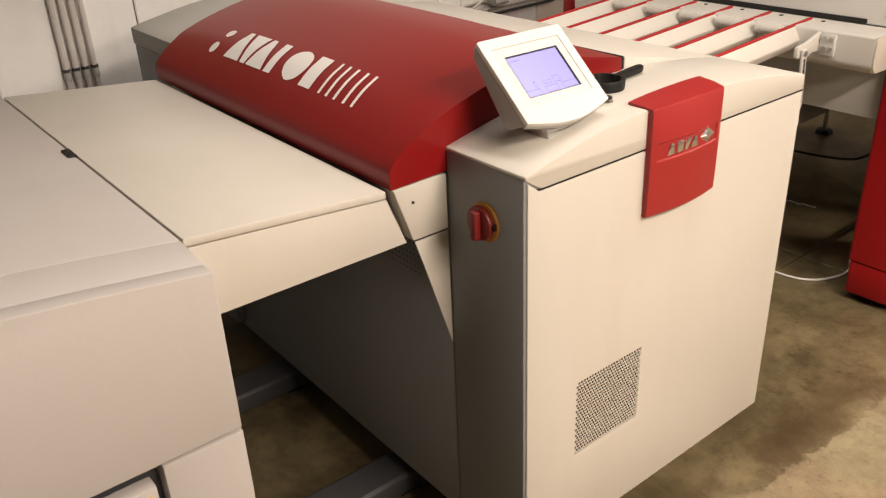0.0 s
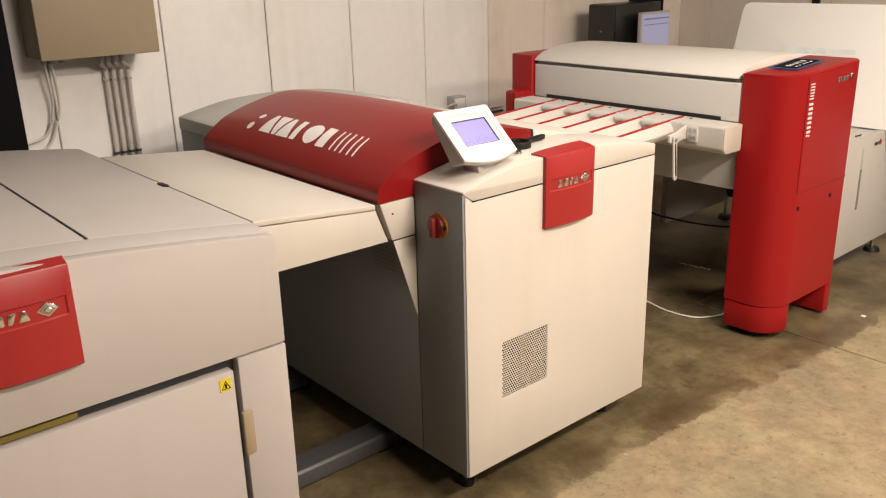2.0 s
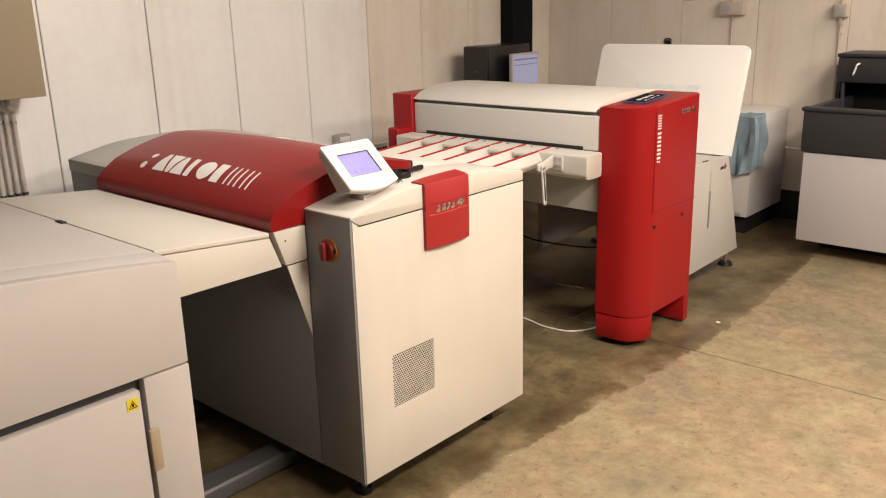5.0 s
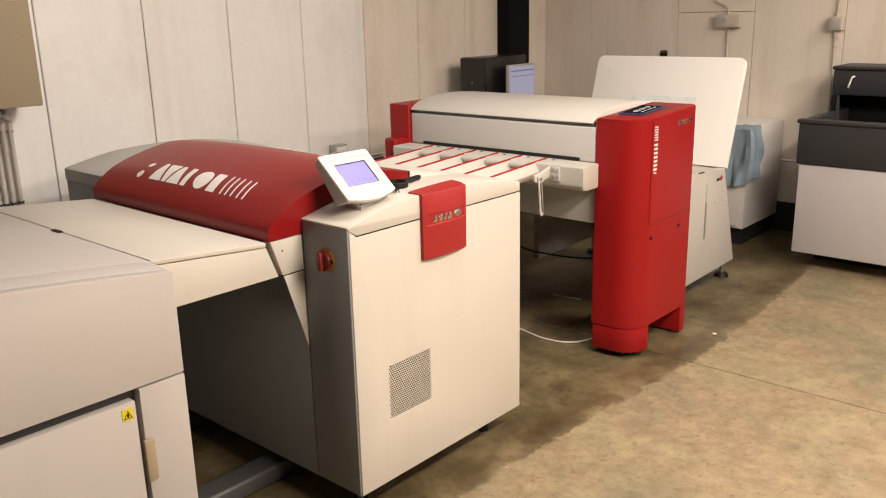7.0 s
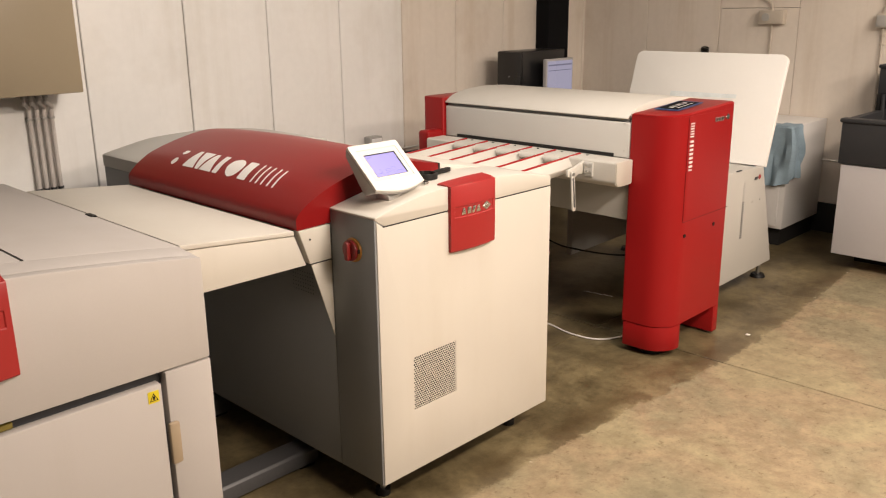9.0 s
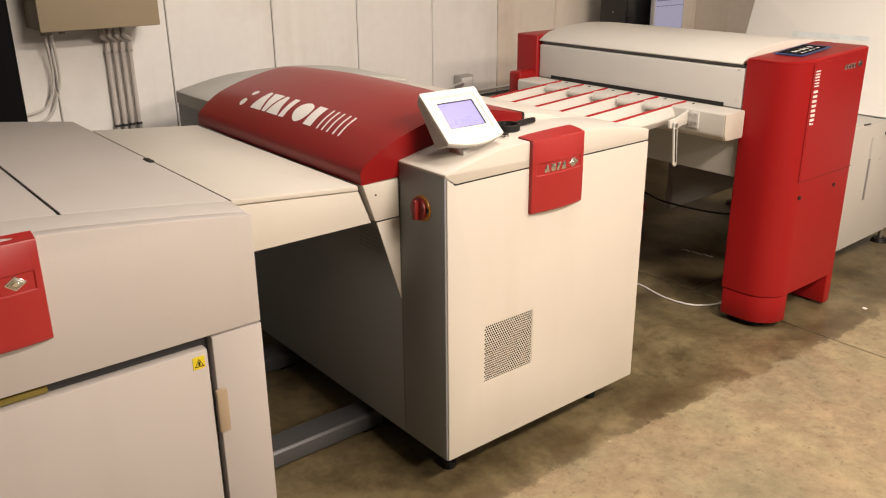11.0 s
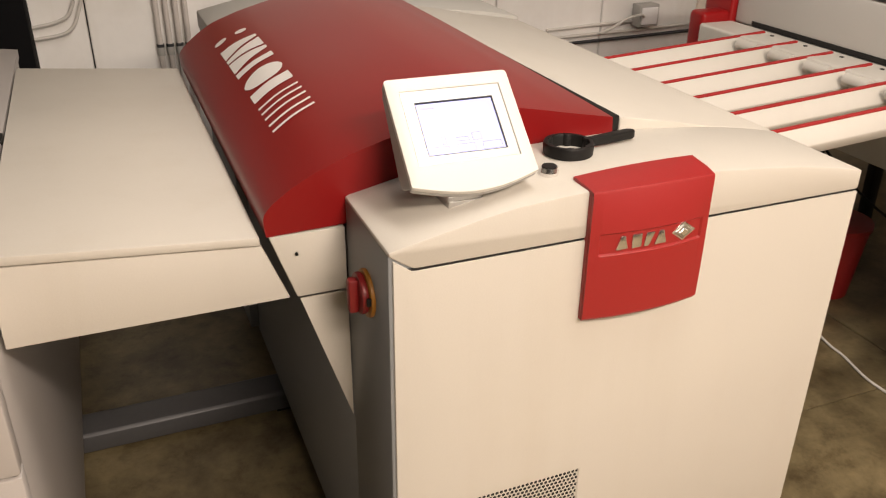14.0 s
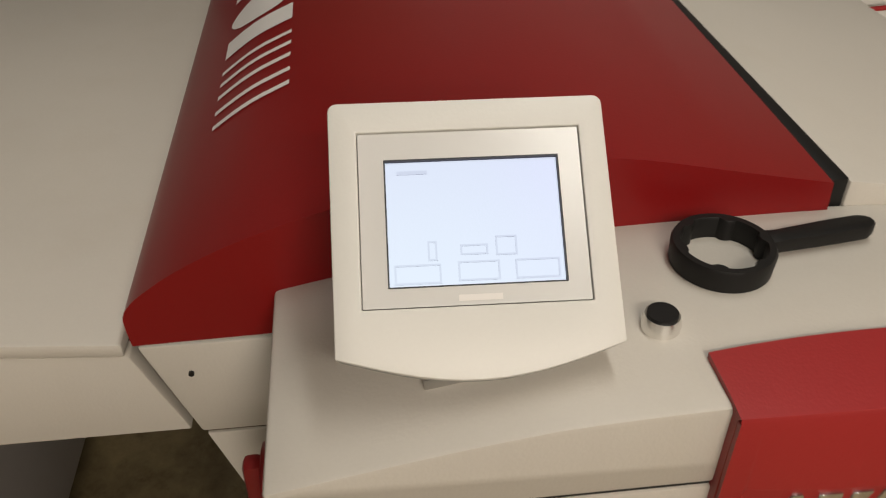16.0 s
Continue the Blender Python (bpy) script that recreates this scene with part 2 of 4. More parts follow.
def filmed(m, tint):
    """A clear tinted film over a lit layer."""
    b = m.node_tree.nodes["Principled BSDF"]
    b.inputs["Roughness"].default_value, b.inputs["Specular IOR Level"].default_value = 0.26, 1.0
    b.inputs["Coat Weight"].default_value = 1.0
    b.inputs["Coat IOR"].default_value = 1.02
    b.inputs["Coat Tint"].default_value = (*tint, 1)
    return m


def streaked(m, tint, amount):
    """Runs of grime down an upright surface and faint smudges, over the paint."""
    nt = m.node_tree
    b = nt.nodes["Principled BSDF"]
    old = b.inputs["Base Color"].links[0].from_socket
    tc = nt.nodes.new("ShaderNodeTexCoord")
    col = old
    for scale, lo, hi in (((7.0, 7.0, 0.55), 0.50, 0.74), ((2.2, 2.2, 1.6), 0.52, 0.72)):
        mp = nt.nodes.new("ShaderNodeMapping")
        mp.inputs["Scale"].default_value = scale
        nt.links.new(tc.outputs["Object"], mp.inputs["Vector"])
        n = nt.nodes.new("ShaderNodeTexNoise")
        n.inputs["Scale"].default_value, n.inputs["Detail"].default_value, n.inputs["Roughness"].default_value = 1.0, 7, 0.62
        nt.links.new(mp.outputs["Vector"], n.inputs["Vector"])
        mr = nt.nodes.new("ShaderNodeMapRange")
        mr.inputs["From Min"].default_value, mr.inputs["From Max"].default_value = lo, hi
        mr.inputs["To Max"].default_value = amount
        nt.links.new(n.outputs["Fac"], mr.inputs["Value"])
        mx = nt.nodes.new("ShaderNodeMix")
        mx.data_type, mx.blend_type = "RGBA", "MULTIPLY"
        nt.links.new(mr.outputs["Result"], mx.inputs[0])
        nt.links.new(col, mx.inputs[6])
        mx.inputs[7].default_value = (*tint, 1)
        col = mx.outputs[2]
    nt.links.new(col, b.inputs["Base Color"])


streaked(WALL, (0.80, 0.77, 0.72), 0.38)
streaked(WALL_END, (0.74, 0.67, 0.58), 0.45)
for m in (CREAM, LOADER, ARM):
    streaked(m, (0.88, 0.85, 0.80), 0.28)
SCREEN = filmed(glow("lcd_glow", (0.61, 1.0, 0.375), 23.0), (0.14, 0.09, 0.26))
SCREEN_LINE = filmed(glow("lcd_line", (0.600, 0.980, 0.376), 19.9), (0.14, 0.09, 0.26))
MONITOR = glow("monitor_glow", (0.66, 0.62, 0.82), 0.46)
MONITOR_BAR = glow("monitor_bar", (0.45, 0.42, 0.62), 0.3)
FLOOR = concrete("worn_concrete", (0.232, 0.192, 0.124), (0.112, 0.087, 0.046), -0.160)


# ---- mesh helpers ----
def thing(name, base, label, category, group="", kind=""):
    ob = new(name)
    ob.empty_display_size = 0.05
    ob.location = base
    return tagged(ob, label, category, group, kind)


def part(name, bm, material, parent=None, label="", angle=35):
    me = bpy.data.meshes.new(name)
    bmesh.ops.recalc_face_normals(bm, faces=bm.faces)
    bm.to_mesh(me)
    bm.free()
    me.materials.append(material)
    for p in me.polygons:
        p.use_smooth = True
    me.set_sharp_from_angle(angle=radians(angle))
    ob = new(name, me)
    if parent is not None:
        ob.parent = parent
        if parent.type == "EMPTY":
            ob.matrix_parent_inverse = Matrix.Translation(-Vector(parent.location))
    if label:
        tagged(ob, label)
    return ob


def box(x0, x1, y0, y1, z0, z1, bevel=0.003, seg=2, bm=None):
    bm = bm or bmesh.new()
    m = Matrix.Translation(((x0 + x1) / 2, (y0 + y1) / 2, (z0 + z1) / 2)) @ Matrix.Diagonal((x1 - x0, y1 - y0, z1 - z0, 1))
    made = bmesh.ops.create_cube(bm, size=1, matrix=m)
    if bevel:
        edges = {e for v in made["verts"] for e in v.link_edges}
        bmesh.ops.bevel(bm, geom=list(edges), offset=bevel, segments=seg, affect="EDGES", profile=0.5)
    return bm


def prism(points, axis, a, b, bevel=0.0, seg=2):
    """A polygon in the plane across the axis, drawn out from a to b. Points: (x, z) for y, (y, z) for x, (x, y) for z."""
    put = {"y": lambda p, d: (p[0], d, p[1]), "x": lambda p, d: (d, p[0], p[1]), "z": lambda p, d: (p[0], p[1], d)}[axis]
    bm = bmesh.new()
    low = [bm.verts.new(put(p, a)) for p in points]
    high = [bm.verts.new(put(p, b)) for p in points]
    bm.faces.new(low)
    bm.faces.new(high[::-1])
    n = len(points)
    for i in range(n):
        bm.faces.new((low[i], low[(i + 1) % n], high[(i + 1) % n], high[i]))
    bmesh.ops.recalc_face_normals(bm, faces=bm.faces)
    if bevel:
        sharp = [e for e in bm.edges if e.calc_face_angle(0) > radians(25)]
        bmesh.ops.bevel(bm, geom=sharp, offset=bevel, segments=seg, affect="EDGES", profile=0.5)
    return bm


def rod(p, q, r, seg=16, r2=None, bm=None):
    bm = bm or bmesh.new()
    p, q = Vector(p), Vector(q)
    m = Matrix.Translation((p + q) / 2) @ (q - p).to_track_quat("Z", "Y").to_matrix().to_4x4()
    bmesh.ops.create_cone(bm, cap_ends=True, segments=seg, radius1=r, radius2=r if r2 is None else r2, depth=(q - p).length, matrix=m)
    return bm


def sweep(points, r, seg=8, close=False, bm=None):
    """A round cord along points."""
    bm = bm or bmesh.new()
    pts = [Vector(p) for p in points]
    rings = []
    for i, p in enumerate(pts):
        t = (pts[min(i + 1, len(pts) - 1)] - pts[max(i - 1, 0)]).normalized()
        side = t.orthogonal().normalized() if abs(t.z) > 0.95 else t.cross(Vector((0, 0, 1))).normalized()
        up = side.cross(t).normalized()
        rings.append([bm.verts.new(p + (side * math.cos(a) + up * math.sin(a)) * r) for a in (2 * math.pi * k / seg for k in range(seg))])
    for a, b in zip(rings, rings[1:]):
        for k in range(seg):
            bm.faces.new((a[k], a[(k + 1) % seg], b[(k + 1) % seg], b[k]))
    bm.faces.new(rings[0])
    bm.faces.new(rings[-1][::-1])
    return bm


def spline(points, steps=8):
    """Smooth points through the given ones (Catmull-Rom)."""
    p = [Vector(q) for q in points]
    p = [p[0] * 2 - p[1]] + p + [p[-1] * 2 - p[-2]]
    out = []
    for i in range(1, len(p) - 2):
        for s in range(steps):
            t = s / steps
            out.append(0.5 * (2 * p[i] + (p[i + 1] - p[i - 1]) * t + (2 * p[i - 1] - 5 * p[i] + 4 * p[i + 1] - p[i + 2]) * t * t + (3 * p[i] - p[i - 1] - 3 * p[i + 1] + p[i + 2]) * t ** 3))
    return out + [p[-2]]


def curve_at(table, x):
    xs, zs = zip(*table)
    return float(np.interp(x, xs, zs))


def smooth_table(table, steps=6):
    return [(p.x, p.y) for p in spline([(a, b, 0) for a, b in table], steps)]


def sheet(us, vs, f, thick=0.0, down=(0, 0, -1)):
    """A sheet of points f(u, v), made thick in the direction down."""
    bm = bmesh.new()
    down = Vector(down) * thick
    top = [[bm.verts.new(f(u, v)) for v in vs] for u in us]
    layers = [top]
    if thick:
        layers.append([[bm.verts.new(p.co + down) for p in row] for row in top])
    n, m = len(us), len(vs)
    for g in layers:
        for i in range(n - 1):
            for j in range(m - 1):
                bm.faces.new((g[i][j], g[i + 1][j], g[i + 1][j + 1], g[i][j + 1]))
    if thick:
        a, b = layers
        rim = [(i, 0) for i in range(n)] + [(n - 1, j) for j in range(1, m)] + [(i, m - 1) for i in range(n - 2, -1, -1)] + [(0, j) for j in range(m - 2, 0, -1)]
        for (i, j), (k, l) in zip(rim, rim[1:] + rim[:1]):
            bm.faces.new((a[i][j], a[k][l], b[k][l], b[i][j]))
    return bm


def steps(a, b, n):
    return [a + (b - a) * i / n for i in range(n + 1)]


def arched(table, x0, x1, y0, y1, z0, n=24, bevel=0.004):
    """A body drawn out along y whose top follows the table of (x, z)."""
    xs = steps(x0, x1, n)
    pts = [(x, curve_at(table, x)) for x in xs] + [(x1, z0), (x0, z0)]
    return prism(pts, "y", y0, y1, bevel)


def rounded_plan(x0, x1, y0, y1, radii, seg=8):
    """A rectangle with radii at (x0,y0), (x1,y0), (x1,y1), (x0,y1)."""
    out = []
    for (cx, cy, sx, sy, start), r in zip(((x0, y0, 1, 1, 180), (x1, y0, -1, 1, 270), (x1, y1, -1, -1, 0), (x0, y1, 1, -1, 90)), radii):
        if r <= 0:
            out.append((cx, cy))
            continue
        for k in range(seg + 1):
            a = radians(start + 90 * k / seg)
            out.append((cx + sx * r + r * math.cos(a), cy + sy * r + r * math.sin(a)))
    return out


# ---- the room ----


def wall_y(x):
    return 2.18 + 0.037 * x


floor = tagged(part("floor", box(-14, 4.6, -11, 2.8, -0.2, -0.006, 0), VOID), "dark bed under the concrete floor slabs", "floor", kind="structure")
for x0, x1, y0, y1 in ((-14, 1.786, -11, 0.442), (1.794, 4.6, -11, 0.442), (-14, 1.786, 0.446, 2.8), (1.794, 4.6, 0.446, 2.8)):
    part("slab", box(x0, x1, y0, y1, -0.15, 0, 0.002, 1), FLOOR, floor, "mottled brown worn concrete slab")
# Unseen ceiling and far walls, added to close the hall and limit bounce
ceiling = tagged(part("ceiling", box(-14, 4.6, -11, 2.8, 4.2, 4.3, 0), CEIL), "unseen dark grey ceiling, dark to limit bounce light", "ceiling", kind="structure")
wall_south = tagged(part("wall_south", box(-14, 4.6, -11.1, -11, 0, 4.2, 0), HALL), "unseen drab grey wall, dark to limit bounce light", "wall", kind="structure")
wall_west = tagged(part("wall_west", box(-14.1, -14, -11, 2.8, 0, 4.2, 0), HALL), "unseen drab grey wall, dark to limit bounce light", "wall", kind="structure")
wall_north = tagged(part("wall_north", prism([(-14, wall_y(-14) + 0.03), (4.5, wall_y(4.5) + 0.03), (4.5, wall_y(4.5) + 0.15), (-14, wall_y(-14) + 0.15)], "z", 0, 4.2), VOID),
                    "white sandwich panel wall with dark vertical joints", "wall", kind="structure")
wall_east = tagged(part("wall_east", box(4.35, 4.45, -11, 2.6, 0, 4.2, 0), VOID), "off-white sandwich panel end wall with dark skirting", "wall", kind="structure")

JOINT_SHIFT = {0: -0.006, 1: 0.012}
for k in range(-27, 9):
    x0 = 0.193 + 0.512 * k + JOINT_SHIFT.get(k, 0)
    x1 = min(0.193 + 0.512 * (k + 1) + JOINT_SHIFT.get(k + 1, 0) - 0.0045, 4.3225)
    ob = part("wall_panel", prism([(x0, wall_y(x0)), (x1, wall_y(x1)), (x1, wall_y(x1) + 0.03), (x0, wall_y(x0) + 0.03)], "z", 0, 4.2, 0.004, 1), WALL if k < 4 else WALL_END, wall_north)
# end wall: wide panels, an old door blank with a frame line, and the dark skirting
for y0, y1 in ((1.774, 2.35), (1.1935, 1.771), (0.0490, 0.6315), (-0.55, 0.046), (-1.15, -0.553), (-1.75, -1.153), (-11.0, -1.753)):
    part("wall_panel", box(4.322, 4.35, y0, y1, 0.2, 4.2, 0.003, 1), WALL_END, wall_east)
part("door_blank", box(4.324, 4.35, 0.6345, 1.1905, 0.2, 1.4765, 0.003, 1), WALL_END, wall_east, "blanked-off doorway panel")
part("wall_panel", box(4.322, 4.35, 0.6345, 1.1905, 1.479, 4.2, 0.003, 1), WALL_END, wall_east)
part("skirting", box(4.318, 4.35, -11, 2.35, 0, 0.197, 0.003, 1), SKIRT, wall_east, "dark grey skirting board")

# ---- platesetter ----
ARCH = smooth_table([(-0.03, 0.936), (0.0, 0.944), (0.1, 0.965), (0.155, 0.975), (0.2, 0.981), (0.3, 0.986), (0.45, 0.988), (0.52, 0.985), (0.65, 0.973), (0.73, 0.961), (0.8, 0.947)])
SEAM = 0.914
setter = thing("platesetter", (0.4, 0.8, 0), "cream platesetter cabinet with arched red hood", "printing machine")
part("body", box(0.004, 0.796, 0.205, 1.63, 0.10, 0.90, 0.004), SIDE, setter, "mid-grey cabinet body, darkened for its shade")
# Black block stands in for the shade beneath the cabinet's bottom edge
part("underbody_shade", box(0.05, 0.73, 0.035, 1.6, 0.080, 0.108, 0.003), VOID, setter)
part("side_column", prism([(0.004, 0.105), (0.199, 0.105), (0.199, 0.942), (0.004, 0.937)], "x", 0.0, 0.05, 0.003), SIDE, setter, "mid-grey side column, darkened for its shade")


def grille_panel(x0, x1, z0, z1, hx0, hx1, hz0, hz1, y, depth):
    """A front panel with a rectangular opening, its corner by the column carried up past the seam."""
    bm = bmesh.new()
    layers = []
    for d in (0, depth):
        o = [bm.verts.new(p) for p in ((x0, y + d, z0), (x1, y + d, z0), (x1, y + d, z1), (x0 + 0.027, y + d, z1), (x0, y + d, z1 + 0.0195))]
        i = [bm.verts.new(p) for p in ((hx0, y + d, hz0), (hx1, y + d, hz0), (hx1, y + d, hz1), (hx0, y + d, hz1))]
        layers.append((o, i))
        for k in range(3):
            bm.faces.new((o[k], o[k + 1], i[k + 1], i[k]))
        bm.faces.new((o[3], o[4], i[3]))
        bm.faces.new((o[4], o[0], i[0], i[3]))
    (oa, ia), (ob, ib) = layers
    for a, b in ((oa, ob), (ia, ib)):
        for k in range(len(a)):
            bm.faces.new((a[k], a[(k + 1) % len(a)], b[(k + 1) % len(a)], b[k]))
    bmesh.ops.recalc_face_normals(bm, faces=bm.faces)
    outer = [e for e in bm.edges if e.calc_face_angle(0) > 0.5 and (all(abs(v.co.x - x0) < 1e-6 or abs(v.co.x - x1) < 1e-6 or abs(v.co.z - z0) < 1e-6 or abs(v.co.z - z1) < 1e-6 for v in e.verts))]
    bmesh.ops.bevel(bm, geom=outer, offset=0.0018, segments=2, affect="EDGES", profile=0.5)
    return bm


VX0, VX1, VZ0, VZ1 = 0.135, 0.323, 0.311, 0.486
front = part("front_panel", grille_panel(0.006, 0.80, 0.105, SEAM - 0.0034, VX0, VX1, VZ0, VZ1, 0.0, 0.03), CREAM, setter)


def perforated(x0, x1, z0, z1, y, cols, rows):
    """A punched sheet: rows of round holes, every second row set half a pitch over, with ragged ends."""
    bm = bmesh.new()
    dx, dz = (x1 - x0) / (cols + 0.5), (z1 - z0) / rows
    r = 0.42 * min(dx, dz)
    for j in range(rows):
        xs, za, zb = x0 + (0.5 * dx if j % 2 else 0), z0 + j * dz, z0 + (j + 1) * dz
        for i in range(cols):
            xa = xs + i * dx
            cx, cz = xa + dx / 2, (za + zb) / 2
            o = [bm.verts.new((xa + a * dx, y, za + b * dz)) for a, b in ((1, 0.5), (1, 1), (0.5, 1), (0, 1), (0, 0.5), (0, 0), (0.5, 0), (1, 0))]
            h = [bm.verts.new((cx + r * math.cos(k * math.pi / 4), y, cz + r * math.sin(k * math.pi / 4))) for k in range(8)]
            for k in range(8):
                bm.faces.new((o[k], o[(k + 1) % 8], h[(k + 1) % 8], h[k]))
        xe = (x0, xs) if j % 2 else (x1 - 0.5 * dx, x1)
        bm.faces.new([bm.verts.new((x, y, z)) for x, z in ((xe[0], za), (xe[1], za), (xe[1], zb), (xe[0], zb))])
    return bm


part("vent_grille", perforated(VX0, VX1, VZ0, VZ1, 0.0006, 24, 24), CREAM, front, "punched metal vent grille")
part("vent_backing", box(VX0 - 0.004, VX1 + 0.004, 0.0045, 0.03, VZ0 - 0.004, VZ1 + 0.004, 0), VOID, front, "dark vent interior")

# arched deck above the front panel, its corner cut back on the side of the column
part("seam_shadow", box(0.008, 0.797, 0.0028, 0.030, SEAM - 0.0036, SEAM + 0.001, 0), VOID, setter)
deck_pts = [(x, curve_at(ARCH, x)) for x in steps(0.0, 0.80, 26)] + [(0.80, SEAM), (0.035, SEAM), (0.0, 0.937)]
part("deck_cover", prism(deck_pts, "y", 0.0, 0.206, 0.004), CREAM, setter)
rear_pts = [(x, curve_at(ARCH, x) + 0.010) for x in steps(-0.023, 0.80, 26)] + [(0.80, 0.90), (-0.023, 0.90)]
# Rear cover greyer than the cream deck to carry its weaker light
part("rear_cover", prism(rear_pts, "y", 1.222, 1.642, 0.004), SHADED_GREY, setter)
part("rear_side_panel", box(-0.020, 0.02, 1.225, 1.64, 0.12, 0.899, 0.003), SIDE, setter)
side_pts = [(x, curve_at(ARCH, x) + 0.022 * max(0, (0.66 - x) / 0.19)) for x in steps(0.472, 0.80, 12)] + [(0.80, 0.90), (0.472, 0.90)]
part("side_cover", prism(side_pts, "y", 0.207, 1.221, 0.004), CREAM, setter)
part("hood_gap_strip", box(0.452, 0.471, 0.2075, 1.218, 0.93, 1.012, 0.002), BLACK, setter, "black rubber gap strip")

# red hood: a lip, a swelling flank and a flat crown
HOOD = [(-0.120, 0.897), (-0.1215, 0.915), (-0.121, 0.929), (-0.113, 0.941), (-0.100, 0.952), (-0.075, 0.969), (-0.038, 0.988), (0.0, 1.003), (0.036, 1.015), (0.09, 1.030), (0.15, 1.043), (0.20, 1.050), (0.24, 1.051), (0.29, 1.046), (0.355, 1.033), (0.40, 1.024), (0.452, 1.014)]
HOOD = [(p.x, p.y) for p in spline([(a, b, 0) for a, b in HOOD], 3)]
HY0, HY1 = 0.199, 1.214


def hood_point(i, y):
    x, z = HOOD[i]
    t = (y - HY0) / (HY1 - HY0)
    swell = 0.016 * (1 - abs(2 * t - 1) ** 2.6) * min(1, max(0, (x + 0.12) / 0.10)) * min(1, max(0, (0.47 - x) / 0.1))
    return Vector((x, y, z + swell + 0.010 * t * min(1, max(0, (x + 0.118) / 0.08))))


def hood_mesh():
    bm = bmesh.new()
    ys = steps(HY0, HY1, 28)
    grid = [[bm.verts.new(hood_point(i, y)) for y in ys] for i in range(len(HOOD))]
    for i in range(len(HOOD) - 1):
        for j in range(len(ys) - 1):
            bm.faces.new((grid[i][j], grid[i + 1][j], grid[i + 1][j + 1], grid[i][j + 1]))
    low = [[bm.verts.new((x, y, z)) for y in (HY0, HY1)] for x, z in ((0.454, 0.984), (0.0, 0.900))]
    for j, e in ((0, 0), (-1, 1)):
        bm.faces.new([g[j] for g in grid] + [low[0][e], low[1][e]])
    bm.faces.new([grid[-1][j] for j in range(len(ys))] + [low[0][1], low[0][0]])
    return bm


hood = part("hood", hood_mesh(), HOOD_RED, setter, "glossy dark red arched hood", 16)


def on_hood(s, y):
    """A place on the hood's flank, s from 0 at the lip to 1 at the crown."""
    f = s * (len(HOOD) - 1)
    i = min(int(f), len(HOOD) - 2)
    p = hood_point(i, y).lerp(hood_point(i + 1, y), f - i)
    return p + Vector((-0.35, 0, 0.94)) * 0.0012


def hood_mark(name, left, right, label, n=8):
    """A flat white mark on the flank between two outlines, each a function of its height from 0 to 1 that gives a place along the line."""
    bm = bmesh.new()
    rows = []
    for k in range(n + 1):
        f = k / n
        s = S0 + (S1 - S0) * f
        rows.append([bm.verts.new(on_hood(s, TEXT_Y - u + 0.017 * f)) for u in (left(f), right(f))])
    for a, b in zip(rows, rows[1:]):
        bm.faces.new((a[0], a[1], b[1], b[0]))
    return part(name, bm, WHITE, hood, label)


# white wordmark as plain shapes: blocks narrowing up or down, a slab, a disc, then a thin set
S0, S1, TEXT_Y = 0.338, 0.465, 0.928
SOLID, THIN = "plain white lettering block", "plain thin white lettering bar"
hood_mark("letter_block", lambda f: 0.026 * f, lambda f: 0.070 - 0.026 * f, SOLID)
hood_mark("letter_block", lambda f: 0.080 - 0.022 * f, lambda f: 0.100 + 0.022 * f, SOLID)
hood_mark("letter_block", lambda f: 0.108 + 0.026 * f, lambda f: 0.178 - 0.026 * f, SOLID)
hood_mark("letter_block", lambda f: 0.188, lambda f: 0.216, SOLID)
hood_mark("letter_disc", lambda f: 0.286 - 0.040 * math.sqrt(max(0.02, 1 - (2 * f - 1) ** 2)), lambda f: 0.286 + 0.040 * math.sqrt(max(0.02, 1 - (2 * f - 1) ** 2)), "plain white lettering disc", 14)
hood_mark("letter_block", lambda f: 0.336, lambda f: 0.380, SOLID)
for u0, u1 in ((0.411, 0.411), (0.438, 0.438), (0.466, 0.466), (0.498, 0.498), (0.526, 0.526)):
    hood_mark("letter_bar", lambda f: u0 + (u1 - u0) * f, lambda f: u0 + (u1 - u0) * f + 0.008, THIN)
for s, yy in ((0.431, 0.990), (0.357, 0.996)):
    bm = bmesh.new()
    vs = [bm.verts.new(on_hood(s + 0.022 * math.sin(a), yy + 0.015 * math.cos(a))) for a in (2 * math.pi * k / 16 for k in range(16))]
    bm.faces.new(vs)
    part("letter_dot", bm, WHITE, hood, "plain white dot")

# panels under the hood beside the loading table
part("corner_panel", prism([(-0.117, 0.896), (-0.002, 0.896), (-0.002, 0.790), (-0.081, 0.790)], "y", 0.197, 0.228, 0.003), CREAM, setter)
part("corner_gusset", prism([(-0.077, 0.786), (-0.002, 0.786), (-0.002, 0.545)], "y", 0.198, 0.202, 0.0008), CREAM, setter)
part("hood_support", prism([(-0.10, 0.896), (0.004, 0.896), (0.004, 0.79), (-0.07, 0.79)], "y", 0.230, 1.20, 0.003), CREAM, setter)
part("screw", rod((-0.078, 0.1985, 0.864), (-0.078, 0.1945, 0.864), 0.0025, 10), BLACK, setter, "small black screw")
holes = bmesh.new()
for i in range(9):
    for j in range(6):
        holes.faces.new([holes.verts.new((-0.0008, 0.300 + 0.0125 * i + 0.0025 * math.cos(a), 0.655 + 0.0125 * j + 0.0025 * math.sin(a))) for a in (math.pi * n / 3 for n in range(6))])
part("vent_holes", holes, DARK, setter, "field of small punched air holes")


